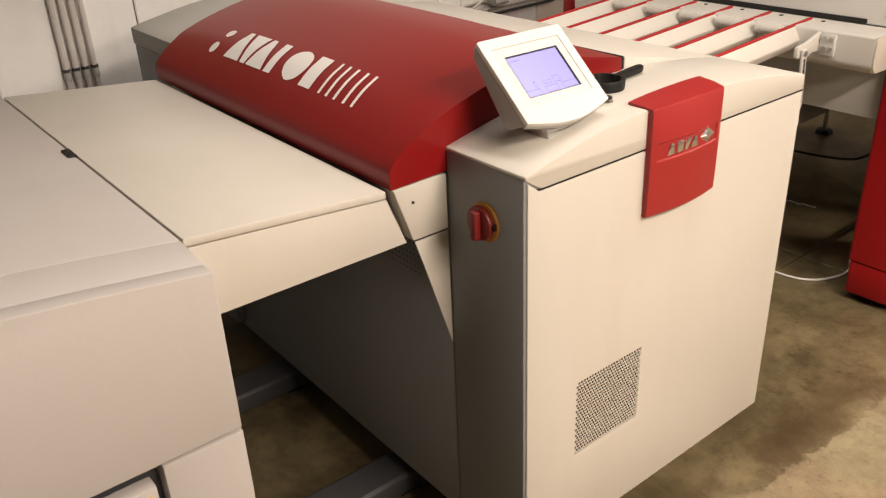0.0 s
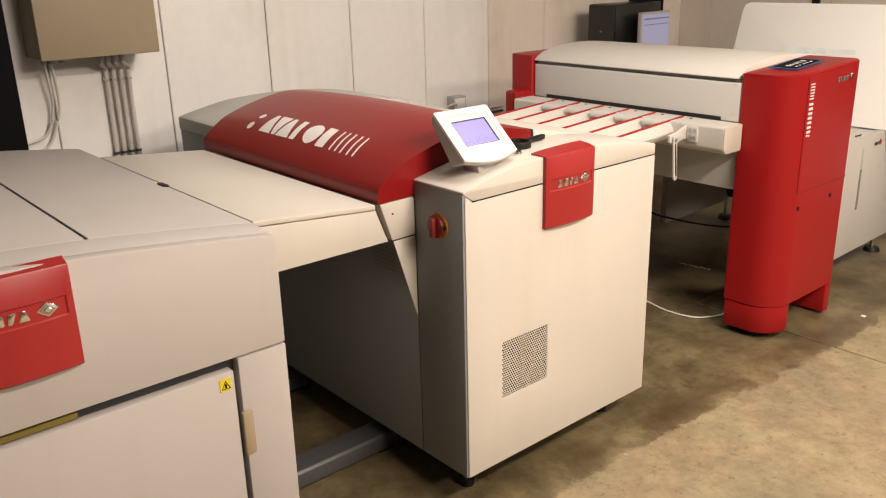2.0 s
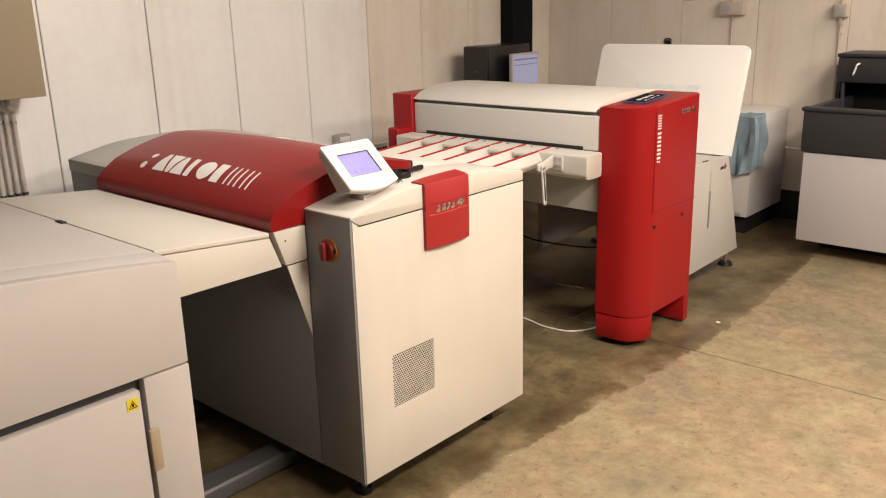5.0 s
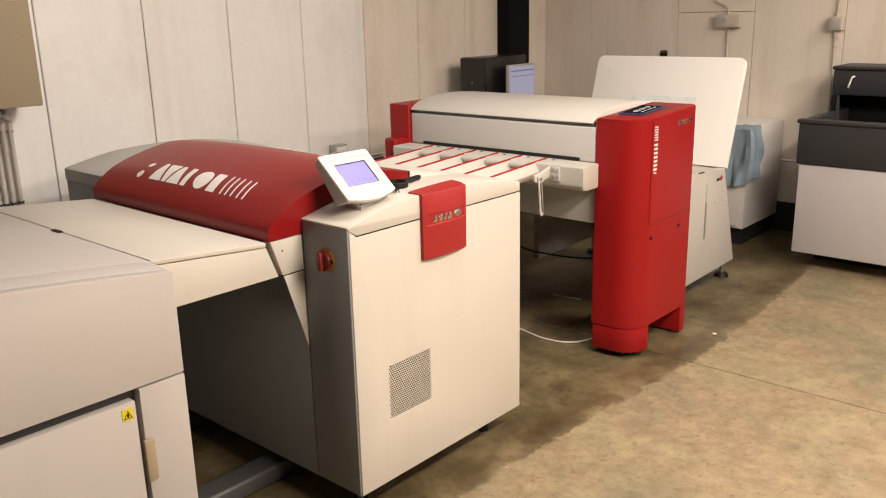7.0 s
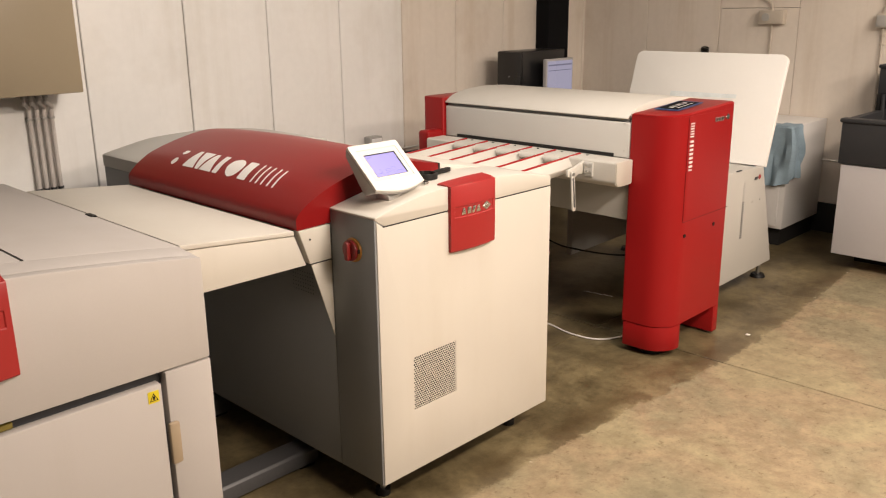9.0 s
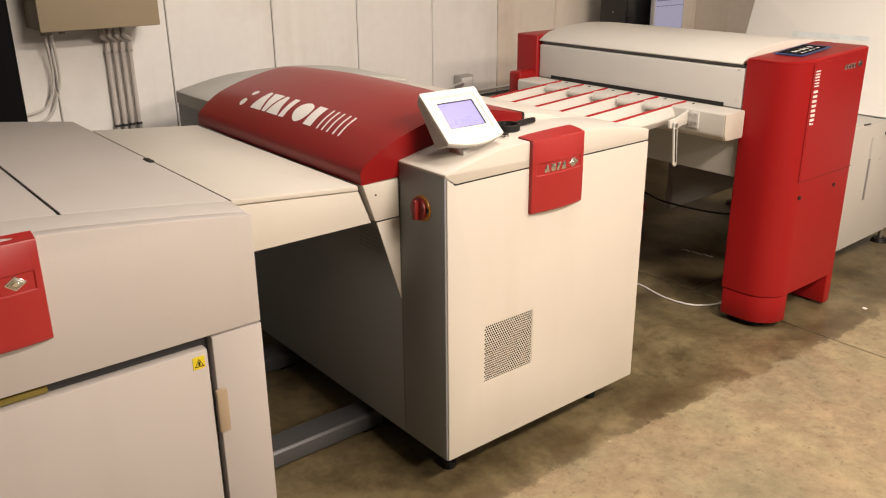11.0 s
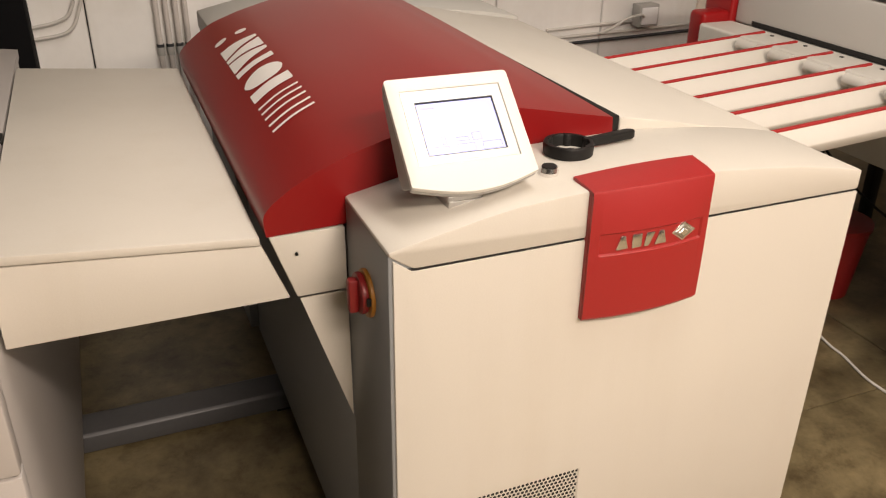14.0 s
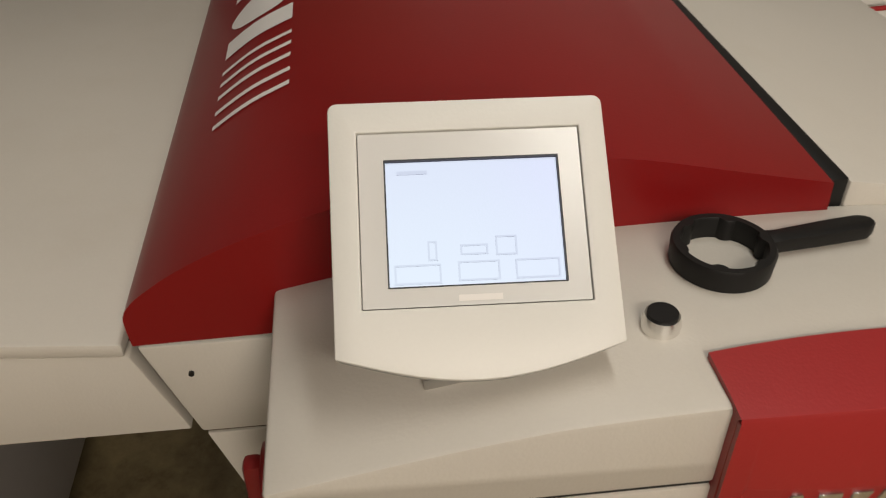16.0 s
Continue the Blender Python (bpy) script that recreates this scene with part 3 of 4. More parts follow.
# red badge with a raised emblem band
def badge(x0, x1, z0, z1, yf, parent, back=0.065, band=(0.50, 0.665), proud=0.010):
    w = x1 - x0
    ra, rb = x0 + 0.075 * w, x1 - 0.065 * w
    xs = sorted(steps(x0, x1, 16) + [ra - 0.0015, ra, ra + 0.0015, rb - 0.0015, rb, rb + 0.0015])
    zm0, zm1 = z0 + (z1 - z0) * band[0], z0 + (z1 - z0) * band[1]

    def bulge(x):
        t = (x - x0) / w
        return 0.010 * (1 - (2 * t - 1) ** 2)

    def plate(x, z, out):
        return yf - proud - bulge(x) * min(1, 0.1 + (z1 - z) / 0.07) - out

    bm = bmesh.new()
    rows = []
    for z, out, sunk in ((z0, 0.0, 0), (z0 + 0.004, 0.003, 0), ((z0 + zm0) / 2, 0.004, 0), (zm0 - 0.0015, 0.0042, 0), (zm0, 0.0042, 0.4), (zm0 + 0.0015, 0.004, 1), (zm1 - 0.0015, 0.004, 1),
                         (zm1, 0.004, 0.4), (zm1 + 0.0015, 0.004, 0), (z1 - 0.003, 0.004, 0), (z1 + 0.0005, 0.0025, 0)):
        rows.append([bm.verts.new((x, plate(x, z, out - 0.0028 * sunk * min(1, max(0, (x - ra + 0.0015) / 0.003), ) * min(1, max(0, (rb + 0.0015 - x) / 0.003))), z)) for x in xs])
    rows.append([bm.verts.new((x, yf + 0.010, z1 + 0.003 + 0.003 * (x - x0) / w)) for x in xs])
    rows.append([bm.verts.new((x, yf + back + bulge(x) * 0.6, z1 + 0.004 + 0.006 * (x - x0) / w)) for x in xs])
    for a, b in zip(rows, rows[1:]):
        for i in range(len(xs) - 1):
            bm.faces.new((a[i], a[i + 1], b[i + 1], b[i]))
    bmesh.ops.recalc_face_normals(bm, faces=bm.faces)
    bmesh.ops.solidify(bm, geom=bm.faces[:], thickness=0.012)
    # cheeks that close the plate against the panel
    box(x0, x0 + 0.004, yf - proud, yf + 0.004, z0, z1, 0.001, 1, bm)
    box(x1 - 0.004, x1, yf - proud, yf + 0.004, z0, z1, 0.001, 1, bm)
    ob = part("badge", bm, BADGE, parent, "glossy red curved badge plate", 28)
    zc = (zm0 + zm1) / 2
    # raised chrome marks: plain blocks and a stepped diamond
    for fx, low, high in ((0.20, (0, 0.021), (0.007, 0.015)), (0.315, (0.002, 0.019), (0.002, 0.019)), (0.425, (0, 0.009), (0.003, 0.018)), (0.515, (0, 0.021), (0.007, 0.015))):
        xa = x0 + fx * w
        yy = plate(xa + 0.01, zc, 0.0)
        bm = prism([(xa + low[0], zc - 0.011), (xa + low[1], zc - 0.011), (xa + high[1], zc + 0.011), (xa + high[0], zc + 0.011)], "y", yy - 0.0035, yy + 0.004, 0.0018, 2)
        part("emblem_bar", bm, SATIN, ob, "plain chrome lettering block")
    xa = x0 + 0.765 * w
    yy = plate(xa, zc, 0.0)
    for name, r, a, b in (("emblem_diamond", 1.0, 0.0030, 0.004), ("emblem_step", 0.74, 0.0046, 0.0), ("emblem_core", 0.42, 0.0060, 0.0)):
        part(name, prism([(xa - 0.022 * r, zc + 0.001), (xa, zc - 0.015 * r), (xa + 0.022 * r, zc + 0.001), (xa, zc + 0.017 * r)], "y", yy - a, yy + b, 0.0012, 1), SATIN if name != "emblem_step" else STEEL, ob, "chrome diamond emblem")
    return ob


badge(0.2925, 0.4945, 0.783, 0.987, 0.0, setter, 0.045, (0.525, 0.685), 0.008)

# rotary main switch on the column
part("switch_plate", prism([(0.096 + 0.036 * math.cos(a), 0.836 + 0.036 * math.sin(a)) for a in (2 * math.pi * k / 32 for k in range(32))], "x", -0.006, 0.002, 0.002), ORANGE, setter, "round orange-yellow switch plate")
knob_pts = [(0.099 + 0.031 * math.cos(a), 0.836 + 0.031 * math.sin(a)) for a in (2 * math.pi * k / 32 for k in range(32))]
switch = part("switch_knob", prism(knob_pts, "x", -0.016, -0.006, 0.003), KNOB, setter, "dark red rotary main switch")
part("switch_grip", box(-0.030, -0.014, 0.090, 0.107, 0.808, 0.862, 0.005), KNOB, switch)
part("switch_rib", box(-0.012, -0.004, 0.062, 0.066, 0.832, 0.844, 0.001), BLACK, switch)
for fx, fy in ((0.088, 0.106), (0.725, 0.118), (0.09, 1.52), (0.72, 1.52)):
    foot = part("levelling_foot", rod((fx, fy, 0.0), (fx, fy, 0.022), 0.024, 20), BLACK, setter, "black levelling foot")
    part("stem", rod((fx, fy, 0.02), (fx, fy, 0.085), 0.010, 12), STEEL, foot)

# touch panel on a bracket: plane of the face given by its corner, across and down
PO, PA, PD = Vector((0.055, 0.176, 1.118)), Vector((0.184, -0.010, 0.002)).normalized(), Vector((-0.002, -0.128, -0.108)).normalized()
PD = (PD - PA * PD.dot(PA)).normalized()
PN = PA.cross(PD).normalized()
if PN.y > 0:
    PN = -PN
PW, PH = 0.183, 0.167


def face_at(u, v, out=0.0):
    """A place on the touch panel: u across, v down, out towards the operator, metres."""
    return PO + PA * u + PD * v + PN * out


def panel_prism(points, out0, out1, bevel=0.0):
    bm = bmesh.new()
    a = [bm.verts.new(face_at(u, v, out0)) for u, v in points]
    b = [bm.verts.new(face_at(u, v, out1)) for u, v in points]
    bm.faces.new(a)
    bm.faces.new(b[::-1])
    n = len(points)
    for i in range(n):
        bm.faces.new((a[i], a[(i + 1) % n], b[(i + 1) % n], b[i]))
    bmesh.ops.recalc_face_normals(bm, faces=bm.faces)
    if bevel:
        bmesh.ops.bevel(bm, geom=[e for e in bm.edges if e.calc_face_angle(0) > 0.5], offset=bevel, segments=2, affect="EDGES", profile=0.5)
    return bm


def panel_frame(outer, inner, out0, out1):
    """A rectangular frame on the panel: outer and inner are (u0, u1, v0, v1)."""
    bm = bmesh.new()
    loops = []
    for out in (out0, out1):
        for u0, u1, v0, v1 in (outer, inner):
            loops.append([bm.verts.new(face_at(u, v, out)) for u, v in ((u0, v0), (u1, v0), (u1, v1), (u0, v1))])
    o0, i0, o1, i1 = loops
    for a, b in ((o0, i0), (o1, i1), (o0, o1), (i0, i1)):
        for k in range(4):
            bm.faces.new((a[k], a[(k + 1) % 4], b[(k + 1) % 4], b[k]))
    return bm


def corner_arc(cu, cv, r, start, n=4):
    return [(cu + r * math.cos(radians(start + 90 * k / n)), cv + r * math.sin(radians(start + 90 * k / n))) for k in range(n + 1)]


outline = corner_arc(0.006, 0.006, 0.006, 180) + corner_arc(PW - 0.006, 0.006, 0.006, 270)
outline += [(PW + 0.001, 0.166)] + [(PW + 0.001 - (PW - 0.001) * k / 14, 0.166 + 0.018 * math.sin(math.pi * k / 14) + 0.003 * k / 14) for k in range(1, 14)] + [(0.001, 0.169)]


def panel_bezel(points, hole, out0, out1, bevel):
    """The bezel: the outline with a rectangular opening, drawn out towards the operator."""
    bm = bmesh.new()
    u0, u1, v0, v1 = hole
    edges = []
    for loop in (points, ((u0, v0), (u1, v0), (u1, v1), (u0, v1))):
        vs = [bm.verts.new(face_at(u, v, out0)) for u, v in loop]
        edges += [bm.edges.new((vs[k], vs[(k + 1) % len(vs)])) for k in range(len(vs))]
    bmesh.ops.triangle_fill(bm, use_beauty=True, use_dissolve=False, edges=edges)
    made = bmesh.ops.extrude_face_region(bm, geom=bm.faces[:])
    bmesh.ops.translate(bm, verts=[g for g in made["geom"] if isinstance(g, bmesh.types.BMVert)], vec=PN * (out1 - out0))
    bmesh.ops.recalc_face_normals(bm, faces=bm.faces)
    bmesh.ops.bevel(bm, geom=[e for e in bm.edges if len(e.link_faces) == 2 and e.calc_face_angle(0) > 0.9], offset=bevel, segments=2, affect="EDGES", profile=0.5)
    return bm


panel = part("touch_panel", panel_prism(outline, -0.018, -0.0085, 0.003), HOUSING, setter, "ivory operator touch panel on a bracket")
part("bezel", panel_bezel(outline, (0.0185, 0.1660, 0.0210, 0.1390), -0.009, 0.0, 0.0012), BEZEL, panel, "ivory plastic bezel")
bm = bmesh.new()
wedge = [[bm.verts.new(face_at(u, v, out)) for v, out in ((0.003, -0.012), (0.008, -0.030), (0.132, -0.055), (0.146, -0.052), (0.164, -0.016))] for u in (0.0015, PW - 0.0015)]
bm.faces.new(wedge[0])
bm.faces.new(wedge[1][::-1])
for k in range(5):
    bm.faces.new((wedge[0][k], wedge[0][(k + 1) % 5], wedge[1][(k + 1) % 5], wedge[1][k]))
bmesh.ops.recalc_face_normals(bm, faces=bm.faces)
bmesh.ops.bevel(bm, geom=[e for e in bm.edges if e.calc_face_angle(0) > 0.5], offset=0.003, segments=2, affect="EDGES", profile=0.5)
part("housing", bm, HOUSING, panel, "grey wedge-shaped panel housing")
part("inner_frame", panel_frame((0.0193, 0.1652, 0.0218, 0.1382), (0.0358, 0.1507, 0.0403, 0.1257), -0.0090, -0.0018), FILM, panel, "glossy white display frame")
part("display_ring", panel_frame((0.0356, 0.1509, 0.0401, 0.1259), (0.0366, 0.1499, 0.0411, 0.1249), -0.0088, -0.0016), DARK, panel, "thin dark ring inside the display frame")
part("display", panel_prism([(0.0360, 0.0405), (0.1505, 0.0405), (0.1505, 0.1255), (0.0360, 0.1255)], -0.0088, -0.0058), SCREEN, panel, "lit lavender-white touch display")
for u0, u1, v0, v1 in ((0.040, 0.070, 0.110, 0.123), (0.081, 0.108, 0.109, 0.122), (0.118, 0.147, 0.109, 0.122), (0.083, 0.101, 0.098, 0.105), (0.106, 0.120, 0.093, 0.106), (0.062, 0.068, 0.095, 0.108)):
    part("screen_button", panel_frame((u0, u1, v0, v1), (u0 + 0.0012, u1 - 0.0012, v0 + 0.0012, v1 - 0.0012), -0.0060, -0.0054), SCREEN_LINE, panel)
part("screen_title", panel_prism([(0.044, 0.047), (0.064, 0.047), (0.064, 0.0495), (0.044, 0.0495)], -0.0060, -0.0054), SCREEN_LINE, panel)
part("maker_mark", panel_prism([(0.080, 0.1315), (0.108, 0.1315), (0.108, 0.1355), (0.080, 0.1355)], -0.003, -0.0013), WHITE, panel)
part("bracket", prism([(0.058, 0.962), (0.108, 0.962), (0.108, 1.015), (0.058, 0.982)], "x", 0.106, 0.158, 0.002), STEEL, panel, "bare steel mounting bracket")
part("bracket_leg", box(0.164, 0.178, 0.066, 0.085, 0.962, 0.999, 0.002), STEEL, panel)
part("bracket_foot", box(0.106, 0.182, 0.056, 0.116, 0.9655, 0.9755, 0.0015), STEEL, panel, "steel foot plate")

# selector button on the deck
bm = rod((0.272, 0.079, 0.972), (0.272, 0.079, 0.990), 0.0137, 28)
rod((0.272, 0.079, 0.990), (0.272, 0.079, 0.9965), 0.0137, 28, 0.0122, bm)
button = part("push_button", bm, CHROME, setter, "chrome-ringed push button")
part("button_cap", rod((0.272, 0.079, 0.9955), (0.272, 0.079, 0.9985), 0.0108, 24), BLACK, button, "black button cap")

# filter wrench lying on the deck
wrench = thing("filter_wrench", (0.342, 0.15, 0.986), "black plastic ring wrench lying on the platesetter deck", "wrench")
bm = bmesh.new()
N = 48
cx, cy, zb, zt = 0.3395, 0.143, 0.987, 1.0055
rings = []
for k in range(N):
    a = 2 * math.pi * k / N
    inner = 0.0315 - (0.003 if k % 8 in (0, 1) else 0)
    c, s = math.cos(a), math.sin(a)
    rings.append([bm.verts.new((cx + c * r, cy + s * r, z)) for r, z in ((inner, zb), (0.0380, zb), (0.0390, zt - 0.003), (0.0376, zt), (inner + 0.001, zt), (inner, zt - 0.002))])
for k in range(N):
    a, b = rings[k], rings[(k + 1) % N]
    for j in range(6):
        bm.faces.new((a[j], a[(j + 1) % 6], b[(j + 1) % 6], b[j]))
part("ring", bm, BLACK, wrench)
hd = Vector((0.118, 0.017, 0)).normalized()
hs = Vector((-hd.y, hd.x, 0))
c0 = Vector((cx, cy, 0)) + hd * 0.035
pts = []
for d, w in ((0, 0.0095), (0.012, 0.0080), (0.056, 0.0095), (0.086, 0.0095), (0.094, 0.0056), (0.096, 0.0)):
    pts.append((d, w))
outline = [c0 + hd * d + hs * w for d, w in pts] + [c0 + hd * d - hs * w for d, w in pts[-2::-1]]
part("handle", prism([(p.x, p.y) for p in outline], "z", 0.991, 1.004, 0.003), BLACK, wrench)

# ---- loading table between loader and platesetter ----
table = thing("loading_table", (-0.3, 0.7, 0), "cream loading table bridging loader and platesetter", "table")
part("table_cover", prism([(-0.482, 0.930), (-0.129, 0.898), (-0.129, 0.884), (-0.482, 0.9155)], "y", 0.200, 1.205, 0.003), CREAM, table)
part("apron", prism([(-0.484, 0.9130), (-0.127, 0.8815), (-0.091, 0.788), (-0.484, 0.788)], "y", 0.203, 0.225, 0.002), CREAM, table)
# Black block put for the shade under the table and in its gaps
part("table_shade", prism([(-0.48, 0.905), (-0.13, 0.88), (-0.10, 0.80), (-0.48, 0.80)], "y", 0.227, 1.19, 0), VOID, table)
part("cover_catch", box(-0.499, -0.483, 0.67, 0.715, 0.925, 0.9345, 0.002), BLACK, table, "small black cover catch")

# ---- plate loader ----
LX0, LX1 = -1.72, -0.486
LOAD = smooth_table([(-1.72, 0.922), (-1.57, 0.943), (-1.44, 0.957), (-1.3, 0.972), (-1.1, 0.982), (-0.9, 0.971), (-0.764, 0.957), (-0.635, 0.942), (-0.486, 0.922)])
loader = thing("plate_loader", (-1.1, 0.8, 0), "grey-beige plate loader cabinet with red badge", "printing machine")
part("body", box(LX0 + 0.004, LX1 - 0.004, 0.125, 1.40, 0.08, 0.92, 0.004), LOADER, loader)
up = [(x, curve_at(LOAD, x)) for x in steps(LX0, LX1, 24)] + [(LX1, 0.661), (LX0, 0.661)]
part("upper_front", prism(up, "y", 0.09, 0.124, 0.004), LOADER, loader)


def deck(x0, x1, y0, y1):
    return sheet(steps(x0, x1, 12), [y0, y0 + 0.003, y1 - 0.003, y1], lambda x, y: (x, y, curve_at(LOAD, x) + 0.007 * min(1, max(0, (y - 0.12) / 0.08)) - (0.002 if y in (y0, y1) else 0)), 0.02)


part("front_rim", deck(LX0, LX1, 0.120, 0.2005), LOADER, loader)
part("top_cover", deck(-0.854, LX1, 0.2035, 1.40), LOADER, loader)
part("top_cover", deck(-1.358, -0.862, 0.2035, 1.40), LOADER, loader)
part("top_cover", deck(LX0, -1.367, 0.2035, 1.40), LOADER, loader)
for sx in (-0.858, -1.3625):
    part("seam_shadow", prism([(sx - 0.009, curve_at(LOAD, sx) + 0.0025), (sx + 0.009, curve_at(LOAD, sx) + 0.0025), (sx + 0.009, 0.93), (sx - 0.009, 0.93)], "y", 0.202, 1.39), VOID, loader)
part("pillar", box(-0.610, LX1, 0.09, 0.124, 0.10, 0.6565, 0.003), LOADER, loader)
part("pillar", box(LX0, -1.60, 0.09, 0.124, 0.10, 0.6565, 0.003), LOADER, loader)
# Charcoal backing carries the shade of the gap around the door
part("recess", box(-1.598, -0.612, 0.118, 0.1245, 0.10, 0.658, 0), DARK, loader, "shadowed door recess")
door = part("loader_door", box(-1.588, -0.6245, 0.086, 0.116, 0.11, 0.635, 0.004), LOADER, loader)
part("seal_strip", box(-1.14, -0.96, 0.104, 0.117, 0.638, 0.652, 0.001), SEAL, loader, "yellow foam seal strip")
latch = part("latch", box(-0.6185, -0.590, 0.078, 0.094, 0.412, 0.524, 0.006), LATCH, loader, "tan plastic door latch")
part("warning_label", box(-0.662, -0.634, 0.0845, 0.0862, 0.592, 0.622, 0), YELLOW, door, "yellow warning triangle label")
tri = [(-0.6595, 0.5965), (-0.6365, 0.5965), (-0.648, 0.6175)]
bm = bmesh.new()
for inset, y in ((0, 0.0842),):
    c = Vector((sum(p[0] for p in tri) / 3, sum(p[1] for p in tri) / 3))
    o = [bm.verts.new((p[0], y, p[1])) for p in tri]
    i = [bm.verts.new((c.x + (p[0] - c.x) * 0.72, y, c.y + (p[1] - c.y) * 0.72)) for p in tri]
    for k in range(3):
        bm.faces.new((o[k], o[(k + 1) % 3], i[(k + 1) % 3], i[k]))
part("warning_triangle", bm, BLACK, door)
part("warning_mark", box(-0.6505, -0.6455, 0.0838, 0.0844, 0.600, 0.609, 0), BLACK, door)
badge(-1.150, -0.936, 0.763, 0.972, 0.09, loader, 0.014, (0.535, 0.715))

# floor rails joining the two machines
rail = thing("floor_rail", (-0.25, 0.45, 0), "galvanised steel floor rail between the machines", "rail", "floor rails")
part("channel", prism([(0.408, 0.012), (0.505, 0.012), (0.505, 0.062), (0.497, 0.066), (0.416, 0.066), (0.408, 0.058)], "x", -0.7, 0.06, 0.002), ALU, rail)
for fx in (-0.6, 0.02):
    part("rail_foot", box(fx - 0.03, fx + 0.03, 0.415, 0.48, 0, 0.013, 0.002), BLACK, rail)
copy_thing(rail, pose(-0.25, 1.0, 0))

# ---- gumming unit ----
gum = thing("gumming_unit", (1.9, 0.75, 0), "red and cream plate gumming unit with infeed arms", "printing machine")
tower = part("tower", prism(rounded_plan(1.616, 2.112, -0.02, 0.203, (0.115, 0.02, 0.01, 0.01)), "z", 0.145, 1.062, 0.0), RED, gum, "tall glossy red end tower")
top = rounded_plan(1.616, 2.112, -0.02, 0.203, (0.115, 0.02, 0.01, 0.01))
bm = bmesh.new()
a = [bm.verts.new((x, y, 1.0625)) for x, y in top]
zt = lambda x: 1.066 + 0.026 * min(1, max(0, (x - 1.616) / 0.33))
b = [bm.verts.new((x, y, zt(x) - 0.006)) for x, y in top]
cxm, cym = 1.84, 0.10
c = [bm.verts.new((x + (cxm - x) * 0.03, y + (cym - y) * 0.06, zt(x))) for x, y in top]
n = len(top)
for p, q in ((a, b), (b, c)):
    for k in range(n):
        bm.faces.new((p[k], p[(k + 1) % n], q[(k + 1) % n], q[k]))
bm.faces.new(c)
part("tower_cap", bm, RED, tower)
part("tower_skirt", prism(rounded_plan(1.619, 1.775, -0.017, 0.198, (0.112, 0.035, 0.01, 0.01)), "z", 0.030, 0.1415, 0.002), RED, tower, "red stepped foot")
part("tower_leg", box(2.062, 2.110, -0.016, 0.20, 0.012, 0.148, 0.003), RED, tower)
part("tower_caster", rod((1.695, 0.09, 0.0), (1.695, 0.09, 0.032), 0.045, 20), BLACK, tower, "black foot")
part("seam", box(1.7054, 1.7062, -0.0203, -0.015, 0.618, 1.055, 0), SEAM_FAINT, tower)
part("seam", box(1.705, 2.110, -0.0206, -0.015, 0.6125, 0.6145, 0), SEAM_RED, tower)
for kx, kz in ((1.727, 0.550), (1.985, 0.556)):
    part("lock", rod((kx, -0.023, kz), (kx, -0.015, kz), 0.0085, 16), BLACK, tower, "round black lock")
# white lettering as plain bars, reading upwards
for k in range(7):
    part("letter_bar", box(1.721, 1.748, -0.0225, -0.0195, 0.846 + k * 0.0175, 0.855 + k * 0.0175, 0), WHITE, tower, "plain white lettering bar")
for k in range(6):
    part("letter_bar", box(1.719, 1.748, -0.0225, -0.0195, 0.974 + k * 0.0108, 0.9785 + k * 0.0108, 0), WHITE, tower, "plain thin white lettering bar")
part("letter_dot", box(1.722, 1.730, -0.0225, -0.0195, 0.832, 0.840, 0.001), WHITE, tower)
part("letter_dot", box(1.738, 1.746, -0.0225, -0.0195, 0.830, 0.838, 0.001), WHITE, tower)
for k in range(4):
    part("emblem_bar", box(1.925 + k * 0.022, 1.939 + k * 0.022, -0.025, -0.0195, 1.018, 1.036, 0.001), SATIN, tower, "plain chrome lettering bar")
part("emblem_diamond", prism([(2.02, 1.03), (2.038, 1.016), (2.056, 1.032), (2.038, 1.046)], "y", -0.026, -0.0195, 0.001, 1), SATIN, tower, "chrome diamond emblem")
# control pad on the cap
bm = sheet([1.735, 1.78, 1.84, 1.90, 1.945], [0.050, 0.165], lambda x, y: (x, y, zt(x) + 0.0035), 0.003)
pad = part("control_pad", bm, BLUE, tower, "blue membrane control pad")
part("pad_field", sheet([1.748, 1.80, 1.86, 1.93], [0.060, 0.155], lambda x, y: (x, y, zt(x) + 0.0047), 0.001), MATT, pad, "black key field")
for k in range(5):
    for y0, y1 in ((0.072, 0.080), (0.098, 0.118)):
        x = 1.775 + k * 0.027
        part("pad_key", sheet([x, x + (0.008 if k % 2 else 0.014)], [y0, y1], lambda x, y: (x, y, zt(x) + 0.0062), 0.001), WHITE, pad)

fartower = part("tower", prism(rounded_plan(1.60, 2.112, 1.292, 1.44, (0.01, 0.01, 0.02, 0.03)), "z", 0.06, 1.066, 0.004), RED, gum, "tall glossy red end tower")
part("tower_bracket", box(1.500, 1.625, 1.300, 1.375, 0.62, 0.905, 0.014, 3), RED, fartower)
part("face_plate", box(1.618, 1.64, 0.204, 1.290, 0.872, 1.026, 0.007, 3), GREY, gum, "light grey front plate")
part("feed_slot", box(1.6155, 1.62, 0.280, 1.208, 0.875, 0.890, 0), VOID, gum, "dark plate feed slot")
# Lower plate takes the darker grey for the shade of the beam
part("lower_plate", box(1.638, 1.655, 0.204, 1.29, 0.60, 0.870, 0.002), SHADED_GREY, gum, "lower plate in grey darkened for the beam's shade")
# Darker grey strip stands for the shade in the gap below the lip
part("lip_shade", box(1.634, 1.646, 0.218, 1.287, 1.015, 1.046, 0), SIDE, gum, "grey strip put for the shade under the cover lip")
part("core", box(1.645, 2.40, 0.216, 1.289, 0.60, 1.034, 0.0), GREY, gum)
